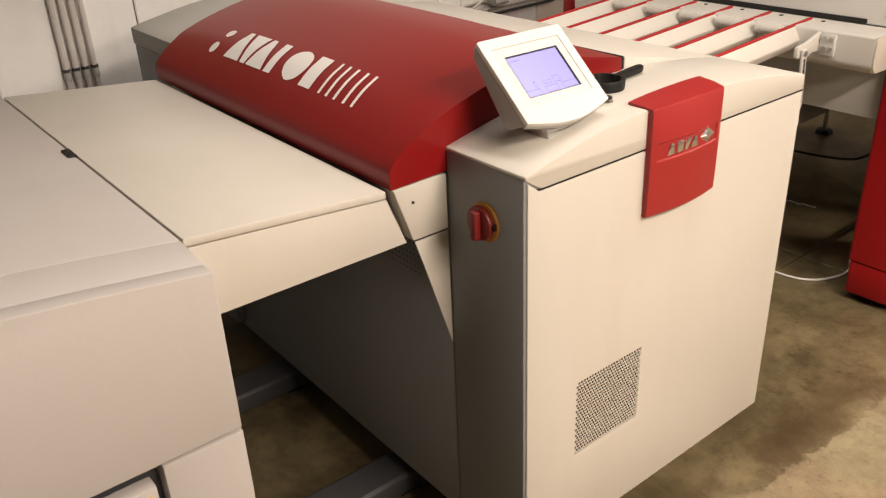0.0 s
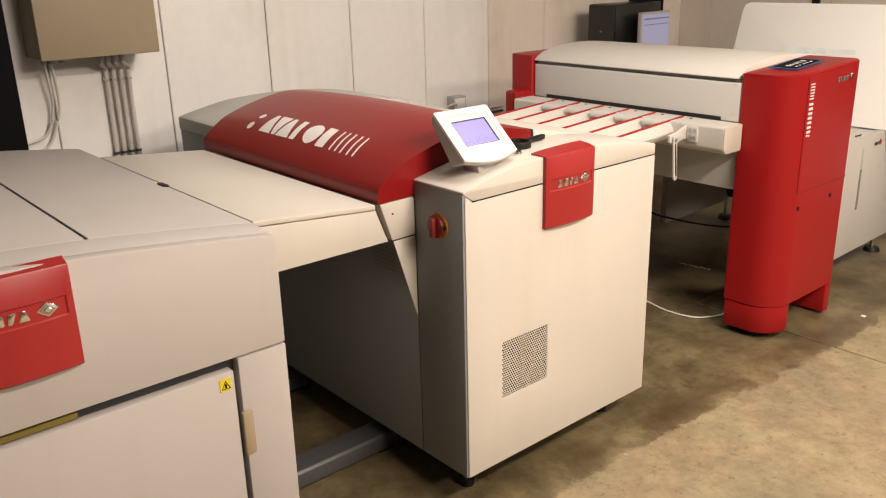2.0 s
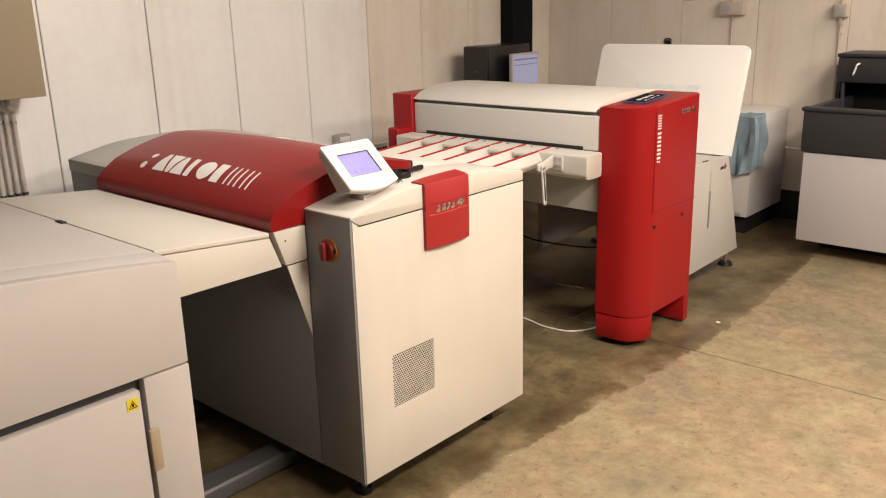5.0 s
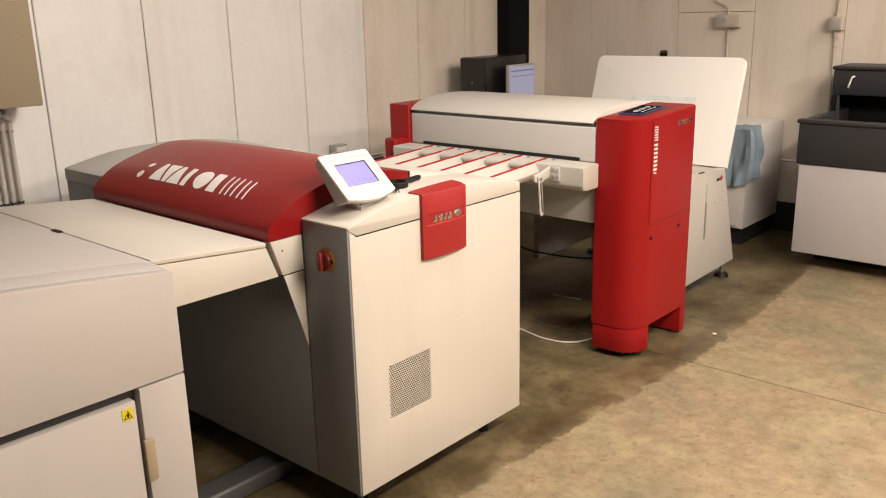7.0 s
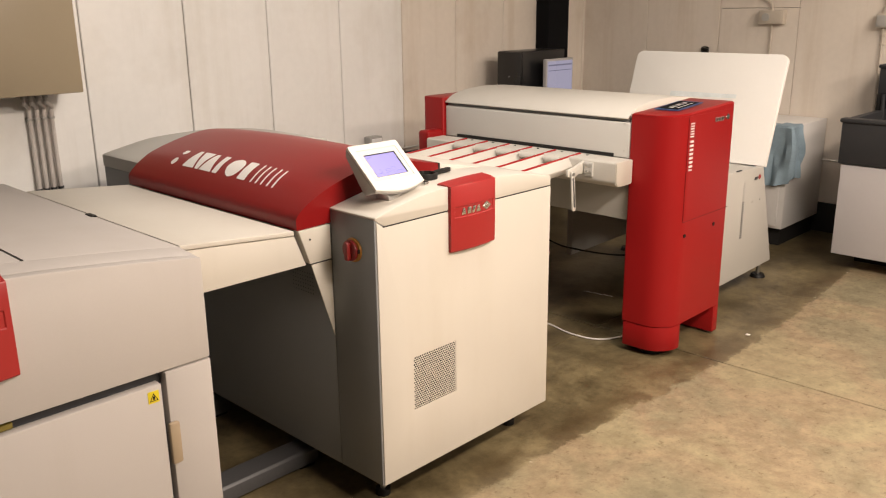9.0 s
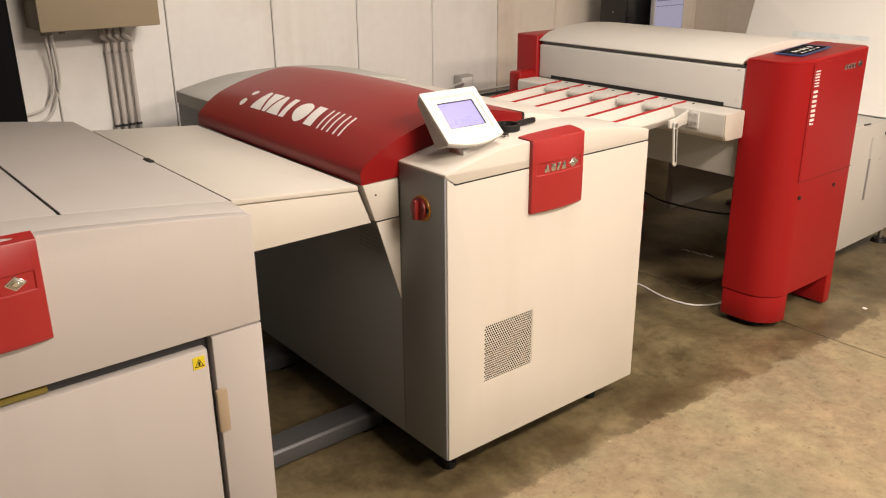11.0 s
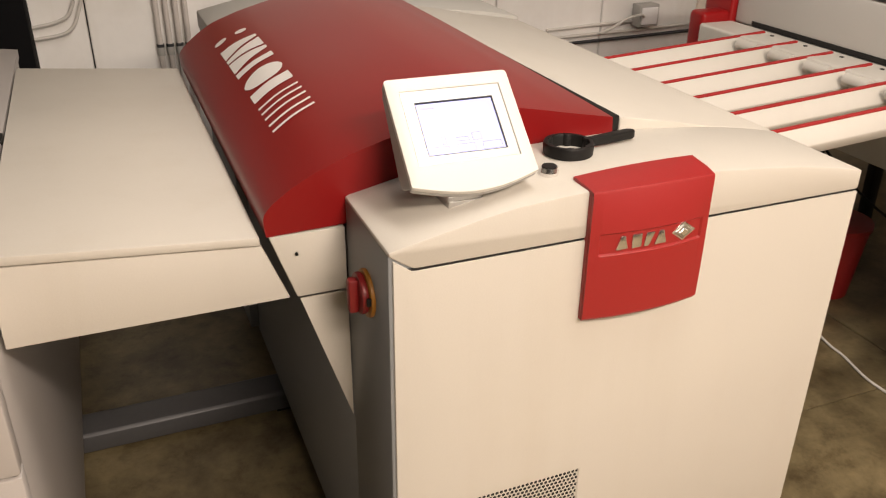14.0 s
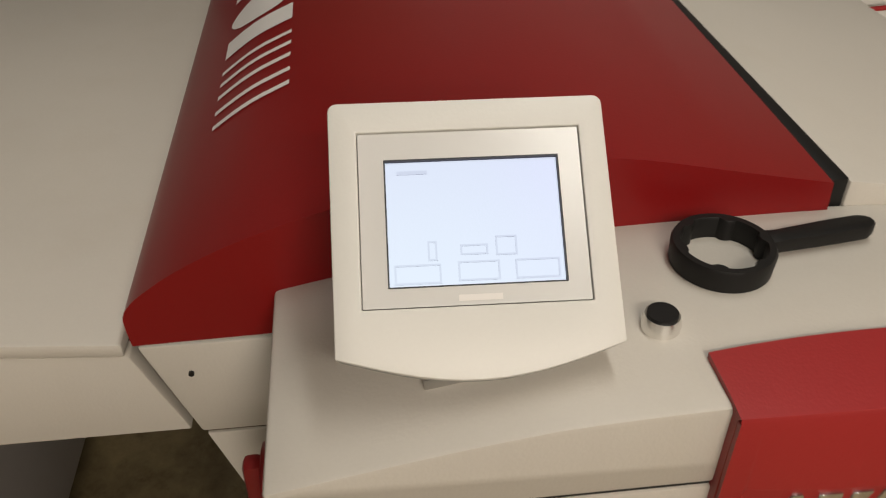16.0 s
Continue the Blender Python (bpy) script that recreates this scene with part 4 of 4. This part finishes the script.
for py, pz in ((0.23, 1.02), (0.23, 0.905), (0.235, 0.63), (0.235, 0.74)):
    part("rivet", rod((1.636 if pz < 0.8 else 1.6165, py, pz), (1.645, py, pz), 0.0035, 10), STEEL, gum)
HUMP = smooth_table([(1.612, 1.046), (1.632, 1.060), (1.673, 1.079), (1.76, 1.097), (1.85, 1.104), (1.94, 1.105), (2.05, 1.100), (2.18, 1.087), (2.30, 1.068), (2.42, 1.040)])
part("top_cover", arched(HUMP, 1.612, 2.42, 0.2165, 1.2885, 1.041, 28, bevel=0.003), ARM, gum, "arched cream top cover")
# infeed beam, its end cap and arms
beam_section = rounded_plan(1.488, 1.613, 0.768, 0.8745, (0.030, 0.010, 0.004, 0.009))
beam = part("infeed_beam", prism(beam_section, "y", 0.186, 1.296, 0.0), ARM, gum, "cream infeed beam with rounded lower edge")
part("beam_cap", prism(rounded_plan(1.490, 1.611, 0.770, 0.8725, (0.028, 0.009, 0.003, 0.008)), "y", 0.180, 0.1855, 0.0015), CREAM, gum, "cream end cap")


def arm_top(x):
    return 0.833 + 0.0590 * (x - 0.86)


def arm_rail(profile, x0, x1, bevel=0.0):
    """A bar along x whose section is given as y and drop below the arm's top line."""
    bm = bmesh.new()
    ends = [[bm.verts.new((x, y, arm_top(x) + d)) for y, d in profile] for x in (x0, x1)]
    n = len(profile)
    for k in range(n):
        bm.faces.new((ends[0][k], ends[0][(k + 1) % n], ends[1][(k + 1) % n], ends[1][k]))
    bm.faces.new(ends[0][::-1])
    bm.faces.new(ends[1])
    bmesh.ops.recalc_face_normals(bm, faces=bm.faces)
    if bevel:
        bmesh.ops.bevel(bm, geom=[e for e in bm.edges if e.calc_face_angle(0) > 0.5], offset=bevel, segments=2, affect="EDGES", profile=0.5)
    return bm


for k in range(6):
    ya = 0.434 + 0.1365 * k
    sect = [(ya + 0.003, 0), (ya - 0.009, 0), (ya - 0.030, -0.036), (ya - 0.029, -0.042), (ya - 0.012, -0.066), (ya + 0.003, -0.066)]
    arm = part("infeed_arm", arm_rail(sect, 0.86, 1.594, 0.002), ARM, gum, "white infeed arm with red strip")
    part("felt_strip", arm_rail([(ya + 0.002, 0.0055), (ya - 0.008, 0.0055), (ya - 0.008, 0.0), (ya + 0.002, 0.0)], 0.86, 1.584, 0.001), FELT, arm, "red felt strip")
    part("arm_screw", rod((1.578, ya - 0.045, 0.873), (1.578, ya - 0.045, 0.8765), 0.006, 12), BLACK, arm, "small black screw")
    if k == 0:
        tag = bmesh.new()
        vs = [tag.verts.new((x, ya - 0.010 - 0.021 * f, arm_top(x) - 0.036 * f + 0.0006)) for x, f in ((1.035, 0.55), (1.065, 0.55), (1.065, 0.95), (1.035, 0.95))]
        tag.faces.new(vs)
        part("warning_label", tag, YELLOW, arm, "small yellow warning label")
for k in range(5):
    ya = 0.434 + 0.1365 * k
    part("guide_roller", rod((1.468, ya + 0.020, 0.858), (1.468, ya + 0.100, 0.858), 0.017, 18), ARM, gum, "white guide roller")
plate = part("bracket_plate", box(1.480, 1.4885, 0.294, 0.340, 0.804, 0.864, 0.002), GREY, gum, "grey bracket plate")
for py, pz in ((0.305, 0.824), (0.305, 0.852), (0.327, 0.824), (0.327, 0.852)):
    part("bolt", rod((1.4755, py, pz), (1.481, py, pz), 0.0065, 8), STEEL, plate, "hex bolt")
part("arm_bracket", prism([(1.488, 0.868), (1.42, 0.848), (1.372, 0.842), (1.372, 0.812), (1.415, 0.800), (1.45, 0.814), (1.488, 0.812)], "y", 0.341, 0.353, 0.003), ARM, gum)
hook = part("hook_link", prism([(1.382, 0.835), (1.404, 0.835), (1.421, 0.668), (1.416, 0.660), (1.403, 0.660), (1.398, 0.668)], "y", 0.330, 0.338, 0.002), ARM, gum, "slotted white hanging link")
part("link_slot", prism([(1.3895, 0.808), (1.3985, 0.808), (1.4145, 0.678), (1.4050, 0.678)], "y", 0.3292, 0.3302, 0), DARK, hook)
part("link_bolt", rod((1.393, 0.326, 0.823), (1.393, 0.36, 0.823), 0.008, 12), STEEL, hook)
# understructure, legs and tray coloured black for the dimness under the unit
for lx, ly in ((2.02, 0.34), (2.02, 1.22), (2.34, 0.34), (2.34, 1.22)):
    part("leg", box(lx - 0.02, lx + 0.02, ly - 0.02, ly + 0.02, 0.0, 0.60, 0.002), BLACK, gum)
part("tray", box(1.80, 2.36, 0.34, 1.20, 0.565, 0.597, 0.01), BLACK, gum, "dark drip tray")
part("cross_bar", box(2.0, 2.36, 0.345, 0.365, 0.10, 0.13, 0.003), DARK, gum)
part("hose", sweep(spline([(2.02, 1.18, 0.42), (2.0, 1.02, 0.35), (2.0, 0.856, 0.298), (2.0, 0.719, 0.292), (2.0, 0.55, 0.300), (2.0, 0.42, 0.321), (2.02, 0.36, 0.36)]), 0.0045), BLACK, gum, "sagging black hose")

# red bucket under the arms and the white lead on the floor
bucket = thing("bucket", (1.90, 0.965, 0), "red plastic bucket standing under the gumming unit", "bucket")
part("tub", rod((1.90, 0.965, 0.0), (1.90, 0.965, 0.26), 0.085, 28, 0.112), BUCKET, bucket)
part("rim", rod((1.90, 0.965, 0.248), (1.90, 0.965, 0.264), 0.117, 28), BUCKET, bucket)
lead = thing("floor_cable", (1.64, 0.45, 0), "thin white power lead lying on the floor", "cable")
part("lead", sweep(spline([(1.78, 1.1, 0.005), (1.66, 0.72, 0.005), (1.640, 0.60, 0.005), (1.612, 0.47, 0.005), (1.63, 0.352, 0.005), (1.70, 0.29, 0.005), (1.80, 0.275, 0.005), (1.92, 0.33, 0.005)]), 0.0042), CABLE, lead)
smear = bmesh.new()
for k in range(9):
    f = k / 8
    cx, cy, r = 2.184 + 0.026 * f + 0.006 * math.sin(k * 2.3), 0.790 - 0.150 * f, 0.006 + 0.005 * abs(math.sin(k * 1.7))
    smear.faces.new([smear.verts.new((cx + r * 0.7 * math.cos(a) * (1 + 0.3 * math.sin(3 * a + k)), cy + r * 1.5 * math.sin(a), 0.0006 + 0.00005 * k)) for a in (2 * math.pi * j / 10 for j in range(10))])
tagged(part("paint_smear", smear, WHITE), "thin broken white paint smear on the concrete", "stain")
tagged(part("paper_scrap", box(2.163, 2.181, -0.155, -0.137, 0.0, 0.003, 0.001), WHITE), "tiny white scrap lying on the concrete", "scrap")

# ---- plate stacker with raised lid ----
stack = thing("plate_stacker", (2.75, 0.6, 0), "off-white plate washer with raised white lid", "printing machine")
side = [(2.43, 0.695), (2.868, 0.672), (3.068, 0.112), (2.43, 0.100)]
part("side_panel", prism(side, "y", 0.15, 0.19, 0.006), WASHER, stack, "off-white tapered side panel")
part("side_panel", prism(side, "y", 1.06, 1.10, 0.006), WASHER, stack, "off-white tapered side panel")
# Tank and end panel in charcoal to hold the dark below the washer
part("tank", prism([(2.45, 0.677), (2.862, 0.656), (2.93, 0.47), (2.45, 0.47)], "y", 0.192, 1.058, 0.004), DARK, stack, "washing tank, charcoal put for the shade under it")
part("top_plate", prism([(2.45, 0.688), (2.862, 0.667), (2.862, 0.658), (2.45, 0.679)], "y", 0.191, 1.059, 0.002), WASHER, stack)
part("end_panel", prism([(2.872, 0.655), (3.055, 0.14), (3.035, 0.14), (2.852, 0.655)], "y", 0.192, 1.058, 0.002), DARK, stack)
lid_dir = Vector((3.047 - 2.868, 0, 1.245 - 0.673)).normalized()
lid_nrm = Vector((lid_dir.z, 0, -lid_dir.x))
pts = corner_arc(0.04, 0.04, 0.04, 180) + corner_arc(0.872, 0.04, 0.04, 270) + [(0.912, 0.60), (0.0, 0.60)]
bm = bmesh.new()
base = Vector((3.047, 0.148, 1.245))
fa = [bm.verts.new(base + Vector((0, u, 0)) - lid_dir * v) for u, v in pts]
fb = [bm.verts.new(q.co + lid_nrm * 0.03) for q in fa]
bm.faces.new(fa)
bm.faces.new(fb[::-1])
for k in range(len(pts)):
    bm.faces.new((fa[k], fa[(k + 1) % len(pts)], fb[(k + 1) % len(pts)], fb[k]))
bmesh.ops.recalc_face_normals(bm, faces=bm.faces)
bmesh.ops.bevel(bm, geom=[e for e in bm.edges if e.calc_face_angle(0) > 0.8], offset=0.004, segments=2, affect="EDGES", profile=0.5)
lid = part("lid", bm, LID, stack, "raised white lid")
bm = bmesh.new()
vs = [bm.verts.new(base + Vector((0, u, 0)) - lid_dir * v - lid_nrm * (0.0015 if lid_nrm.x > 0 else -0.0315)) for u, v in ((0.24, 0.228), (0.64, 0.228), (0.64, 0.258), (0.24, 0.250))]
bm.faces.new(vs)
part("blue_strip", bm, PALE_BLUE, lid, "pale blue strip across the lid")
for k in range(17):
    z = 0.322 + k * 0.0118
    part("letter_bar", box(2.642, 2.661, 0.1475, 0.1505, z, z + 0.0068, 0), LETTER, stack, "plain dark lettering bar")
for k in range(8):
    z = 0.530 + k * 0.0118
    part("letter_bar", box(2.642, 2.660, 0.1475, 0.1505, z, z + 0.0045, 0), PIPE, stack, "plain thin grey lettering bar")
part("emblem_bar", box(2.765, 2.800, 0.1475, 0.1505, 0.615, 0.630, 0), DARK, stack, "plain dark lettering bar")
part("emblem_diamond", prism([(2.805, 0.625), (2.822, 0.610), (2.839, 0.625), (2.822, 0.640)], "y", 0.1475, 0.1505, 0), BADGE, stack, "small red emblem")
for kx in (2.76, 2.85):
    part("lock", rod((kx, 0.147, 0.50), (kx, 0.152, 0.50), 0.005, 12), WASHER, stack)
part("hinge_pin", rod((2.545, 0.149, 0.692), (2.60, 0.149, 0.690), 0.0035, 10), DARK, stack)
for fx, fy in ((3.065, 0.215), (3.05, 1.07), (2.5, 0.25)):
    foot = part("levelling_foot", rod((fx, fy, 0.0), (fx, fy, 0.020), 0.042, 24, 0.034), BLACK, stack, "black levelling foot")
    part("stem", rod((fx, fy, 0.018), (fx, fy, 0.13), 0.011, 12), STEEL, foot)

# ---- cabinet, towel, sink bench ----
cab = thing("storage_cabinet", (4.0, 0.7, 0), "white laminate storage cabinet against the end wall", "cabinet")
part("carcass", box(3.728, 4.31, 0.372, 1.05, 0.12, 0.77, 0.003), CAB, cab)
part("cabinet_door", box(3.708, 3.726, 0.405, 1.03, 0.14, 0.755, 0.003), CAB, cab)
# Black block in place of the shaded gap below the cabinet
part("cabinet_shade", box(3.78, 4.30, 0.40, 1.04, 0.0, 0.12, 0), VOID, cab)


def towel(u, v):
    """Cloth over the cabinet's corner: u runs along the front edge and round onto the side, v down its fall."""
    turn = min(1, max(0, (u - 0.38) / 0.12))
    turn = turn * turn * (3 - 2 * turn)
    px = 3.700 + 0.175 * max(0, (u - 0.44) / 0.56)
    py = 0.360 + 0.24 * max(0, (0.44 - u) / 0.44)
    n = Vector((-(1 - turn), -turn - 0.001, 0)).normalized()
    fall = max(0, v - 0.25)
    fold = 0.026 * (math.sin(u * 15 + v * 2.2) + 0.55 * math.sin(u * 29 + 1.7 - v * 3)) * min(1, fall * 2.5) + 0.004 * math.sin(u * 51 + v * 9)
    out = 0.004 + 0.012 * turn * (1 - turn) * 4 + abs(fold) + fold * 0.4
    if v < 0.25:
        k = 0.10 * (1 - v / 0.25)
        return (px - n.x * k + n.x * 0.004, py - n.y * k + n.y * 0.004, 0.775 + 0.003 * math.sin(u * 9 + v * 20) + 0.003)
    drop = 0.49 * fall * (1.0 - 0.10 * u + 0.05 * math.sin(u * 7))
    return (px + n.x * out + 0.02 * fall * (0.5 - u), py + n.y * out, 0.777 - drop)


cloth = thing("towel", (3.7, 0.48, 0.6), "blue-grey cleaning towel hanging over the cabinet edge", "towel")
part("cloth", sheet(steps(0, 1, 48), steps(0, 1, 30), towel, 0.003, (0.6, 0.6, -0.3)), CLOTH, cloth)

bench = thing("sink_bench", (3.9, -0.8, 0), "grey-white bench with charcoal washing trough", "sink")
part("carcass", box(3.482, 4.31, -1.7, -0.03, 0.10, 0.625, 0.005), BENCH, bench)
part("front_board", box(3.470, 3.481, -1.69, -0.034, 0.102, 0.622, 0.003), BENCH, bench)
part("trough_front", box(3.462, 3.52, -1.7, -0.015, 0.628, 0.865, 0.01), DARK, bench, "charcoal trough front")
part("trough_rim", box(3.448, 3.52, -1.7, -0.005, 0.860, 0.885, 0.010), DARK, bench, "charcoal trough rim")
part("trough_side", box(3.52, 4.31, -0.06, -0.015, 0.628, 0.880, 0.008), DARK, bench)
part("trough_floor", box(3.52, 4.31, -1.7, -0.06, 0.628, 0.66, 0), BLACK, bench)
part("splash_back", box(4.22, 4.312, -1.7, -0.02, 0.66, 1.12, 0.004), BLACK, bench, "black splash back")
part("splash_hood", box(4.0, 4.22, -1.7, -0.01, 0.975, 1.130, 0.012), DARK, bench, "charcoal hood over the trough")
part("splash_ledge", box(3.985, 4.312, -1.7, -0.005, 1.128, 1.150, 0.008), DARK, bench)
part("splash_cheek", box(4.0, 4.22, -0.035, -0.012, 0.86, 0.976, 0.003), BLACK, bench)
part("drain_pipe", rod((4.02, -0.06, 0.66), (4.0, -0.05, 0.975), 0.012, 12), DARK, bench)
part("grip", sweep(spline([(3.999, -0.135, 1.09), (3.975, -0.128, 1.085), (3.972, -0.12, 1.055), (3.975, -0.112, 1.030), (3.999, -0.105, 1.022)]), 0.006), FRAME, bench, "white grip handle")
part("tap_rod", rod((3.50, 0.085, 0.635), (3.50, -0.03, 0.632), 0.008, 12), STEEL, bench, "steel rod")
# Black block in place of the shaded gap below the bench
part("bench_shade", box(3.75, 4.3, -1.6, -0.08, 0.0, 0.10, 0), VOID, bench)

# ---- desk corner: computer and monitor ----
desk = thing("desk", (3.25, 1.9, 0), "plain grey desk with computer and monitor on it", "desk")
part("desk_top", box(2.75, 3.95, 1.55, 2.2, 0.73, 0.76, 0.004), GREY, desk)
for lx, ly in ((2.80, 1.60), (3.90, 1.60), (2.80, 2.12), (3.90, 2.12)):
    part("desk_leg", box(lx - 0.02, lx + 0.02, ly - 0.02, ly + 0.02, 0, 0.73, 0.002), DARK, desk)
pc = thing("computer", (3.22, 2.0, 0.76), "black desktop computer tower on the desk", "computer")
part("case", box(2.99, 3.455, 1.90, 2.11, 0.76, 1.218, 0.006), GLOSS_BLACK, pc)
part("case_front", box(2.975, 2.989, 1.903, 2.107, 0.765, 1.214, 0.004), GLOSS_BLACK, pc)
part("power_light", box(2.9735, 2.976, 2.0, 2.006, 1.05, 1.056, 0), FRAME, pc)
mon = thing("monitor", (3.28, 1.80, 0.76), "slim desktop monitor showing a pale window", "monitor")
part("case", box(3.12, 3.42, 1.80, 1.83, 0.85, 1.165, 0.005), SILVER, mon, "silver plastic case")
part("screen", box(3.132, 3.408, 1.797, 1.801, 0.865, 1.150, 0), MONITOR, mon, "lit pale lavender screen")
part("window_bar", box(3.14, 3.40, 1.7955, 1.7975, 1.118, 1.128, 0), MONITOR_BAR, mon)
part("window_bar", box(3.14, 3.40, 1.7955, 1.7975, 1.085, 1.090, 0), MONITOR_BAR, mon)
part("stand", box(3.24, 3.30, 1.79, 1.85, 0.77, 0.86, 0.004), DARK, mon)
part("stand_foot", box(3.17, 3.37, 1.74, 1.90, 0.76, 0.772, 0.004), DARK, mon)

# ---- on the walls ----
tagged(part("black_column", box(3.655, 3.905, 2.20, 2.318, 0, 4.2, 0.004), MATT), "matt black square column at the wall", "column", kind="structure")
tagged(part("black_duct", box(-0.655, -0.49, 2.0, 2.16, 0, 4.2, 0.006), MATT), "matt black square column beside the switch box", "column", kind="structure")
trunk = thing("wall_channel", (-1.2, 2.1, 0.88), "white plastic cable channel along the wall", "cable channel")
part("channel_cover", prism([(-2.6, wall_y(-2.6) - 0.045), (-0.66, wall_y(-0.66) - 0.045), (-0.66, wall_y(-0.66)), (-2.6, wall_y(-2.6))], "z", 0.845, 0.895, 0.004), FRAME, trunk)
sbox = thing("switch_box", (-0.18, 2.06, 1.17), "tan enamelled electrical switch box on the wall", "electrical box")
part("case", box(-0.397, 0.060, 1.966, 2.175, 1.175, 1.86, 0.006), TAN, sbox)
part("box_door", box(-0.404, 0.066, 1.946, 1.964, 1.172, 1.865, 0.006), TAN, sbox)
for gx in (-0.36, -0.335, -0.29, -0.14, -0.11, -0.08, -0.05):
    part("cable_gland", rod((gx, 2.08, 1.176), (gx, 2.08, 1.150), 0.012, 12), PIPE, sbox)
for k, gx in enumerate((-0.14, -0.11, -0.08, -0.05)):
    px = -0.100 + k * 0.032
    pipe = thing("conduit", (px, 2.15, 0), "grey plastic wall conduit", "conduit", "wall conduits")
    part("tube", sweep(spline([(gx, 2.08, 1.158), (gx + 0.005, 2.09, 1.13), (px, 2.145, 1.105), (px, 2.155, 1.06), (px, 2.157, 0.8)]) + [Vector((px, 2.157, 0.40))], 0.0095, 10), CONDUIT, pipe)
    part("clip", box(px - 0.011, px + 0.011, 2.145, 2.176, 1.050, 1.060, 0.002), PIPE, pipe)
    part("sleeve", rod((px, 2.157, 0.706), (px, 2.157, 0.735), 0.0122, 12), PIPE, pipe)
    part("sleeve_ring", rod((px, 2.157, 0.735), (px, 2.157, 0.745), 0.0130, 12), DARK, pipe)
for gx, ex, ez in ((-0.36, -0.47, 0.835), (-0.335, -0.45, 0.80)):
    wire = thing("wall_cable", (gx, 2.14, 0.9), "loose white cable looping from the switch box", "cable", "switch box cables")
    part("lead", sweep(spline([(gx, 2.08, 1.155), (gx + 0.012, 2.10, 1.08), (gx + 0.02, 2.13, 0.97), (gx - 0.005, 2.14, 0.88), (gx - 0.05, 2.145, ez + 0.01), (ex - 0.05, 2.15, ez - 0.01)]), 0.006), CABLE, wire)


def socket_box(base, w, h, d, axis, label):
    ob = thing("socket_box", base, label, "socket")
    x, y, z = base
    if axis == "y":
        part("case", box(x - w / 2, x + w / 2, y - d, y, z - h / 2, z + h / 2, 0.005), PIPE, ob)
        part("cover", box(x - w * 0.4, x + w * 0.4, y - d - 0.006, y - d + 0.001, z - h * 0.38, z + h * 0.38, 0.003), FRAME, ob)
    else:
        part("case", box(x - d, x, y - w / 2, y + w / 2, z - h / 2, z + h / 2, 0.005), SOCKET, ob)
        part("cover", box(x - d - 0.005, x - d - 0.0005, y - w * 0.44, y + w * 0.44, z - h * 0.42, z + h * 0.42, 0.002), SOCKET, ob)
        part("dial", rod((x - d - 0.0105, y + w * 0.18, z), (x - d - 0.0045, y + w * 0.18, z), h * 0.30, 20), PIPE, ob, "round grey dial")
        for sy in (-0.36, 0.40):
            part("screw", rod((x - d - 0.007, y + w * sy, z + h * 0.28), (x - d - 0.0045, y + w * sy, z + h * 0.28), 0.003, 8), STEEL, ob)
    return ob


socket_box((1.93, 2.245, 0.70), 0.10, 0.095, 0.06, "y", "grey surface-mounted wall socket")
for z, a, b in ((0.665, 1.45, 1.90), (0.63, 1.45, 2.35), (0.60, 1.45, 2.35)):
    run = thing("wall_cable", (1.7, 2.22, z), "horizontal cable run along the wall", "cable", "low cable runs")
    part("lead", sweep([(a, wall_y(a) - 0.012, z), ((a + b) / 2, wall_y(1.7) - 0.012, z + 0.004), (b, wall_y(b) - 0.012, z + 0.006)], 0.007), CABLE if z > 0.61 else DARK, run)
plug = thing("wall_cable", (1.85, 2.2, 0.7), "white plug lead at the wall socket", "cable", "low cable runs")
part("lead", sweep(spline([(1.90, 2.18, 0.70), (1.86, 2.15, 0.715), (1.80, 2.16, 0.70), (1.74, 2.18, 0.66), (1.70, 2.2, 0.64)]), 0.006), CABLE, plug)

socket_box((4.322, 0.80, 1.418), 0.17, 0.088, 0.06, "x", "aged cream double socket box on the end wall")
small = thing("switch_box", (4.322, 0.092, 1.394), "small aged cream switch box on the end wall", "electrical box")
part("case", box(4.264, 4.321, 0.050, 0.134, 1.352, 1.436, 0.005), SOCKET, small)
part("cover", box(4.258, 4.2635, 0.058, 0.126, 1.360, 1.428, 0.003), PIPE, small, "square grey cover")
part("gland", rod((4.300, 0.092, 1.315), (4.300, 0.092, 1.353), 0.013, 12), SOCKET, small)
part("gland", rod((4.300, 0.092, 1.435), (4.300, 0.092, 1.475), 0.011, 12), SOCKET, small)
for pts, r, lab in (([(4.31, 0.905, 1.62), (4.305, 0.90, 1.55), (4.30, 0.82, 1.51), (4.295, 0.805, 1.46)], 0.008, "curved cable into the socket box"),
                    ([(4.305, 0.804, 1.375), (4.305, 0.806, 0.9)], 0.0075, "pale conduit below the socket box"),
                    ([(4.305, 0.092, 2.0), (4.305, 0.092, 1.435)], 0.0075, "pale conduit above the switch box"),
                    ([(4.305, 0.092, 1.355), (4.305, 0.092, 0.70)], 0.0075, "pale conduit below the switch box")):
    wire = thing("wall_cable", pts[0], lab, "cable", "end wall cables")
    part("lead", sweep(spline(pts, 6), r), SOCKET, wire)
for z in (1.30, 1.245):
    part("clip", box(4.298, 4.322, 0.080, 0.104, z, z + 0.012, 0.002), SOCKET, wire)
coil = thing("cable_coil", (4.28, 1.28, 1.17), "small black coil of cable on the end wall", "cable")
for k in range(3):
    a = [(4.306, 1.28 + 0.026 * math.cos(t), 1.172 + 0.014 * k + 0.012 * math.sin(t)) for t in steps(0, 2 * math.pi, 16)]
    part("turn", sweep(a, 0.005, 6), BLACK, coil)
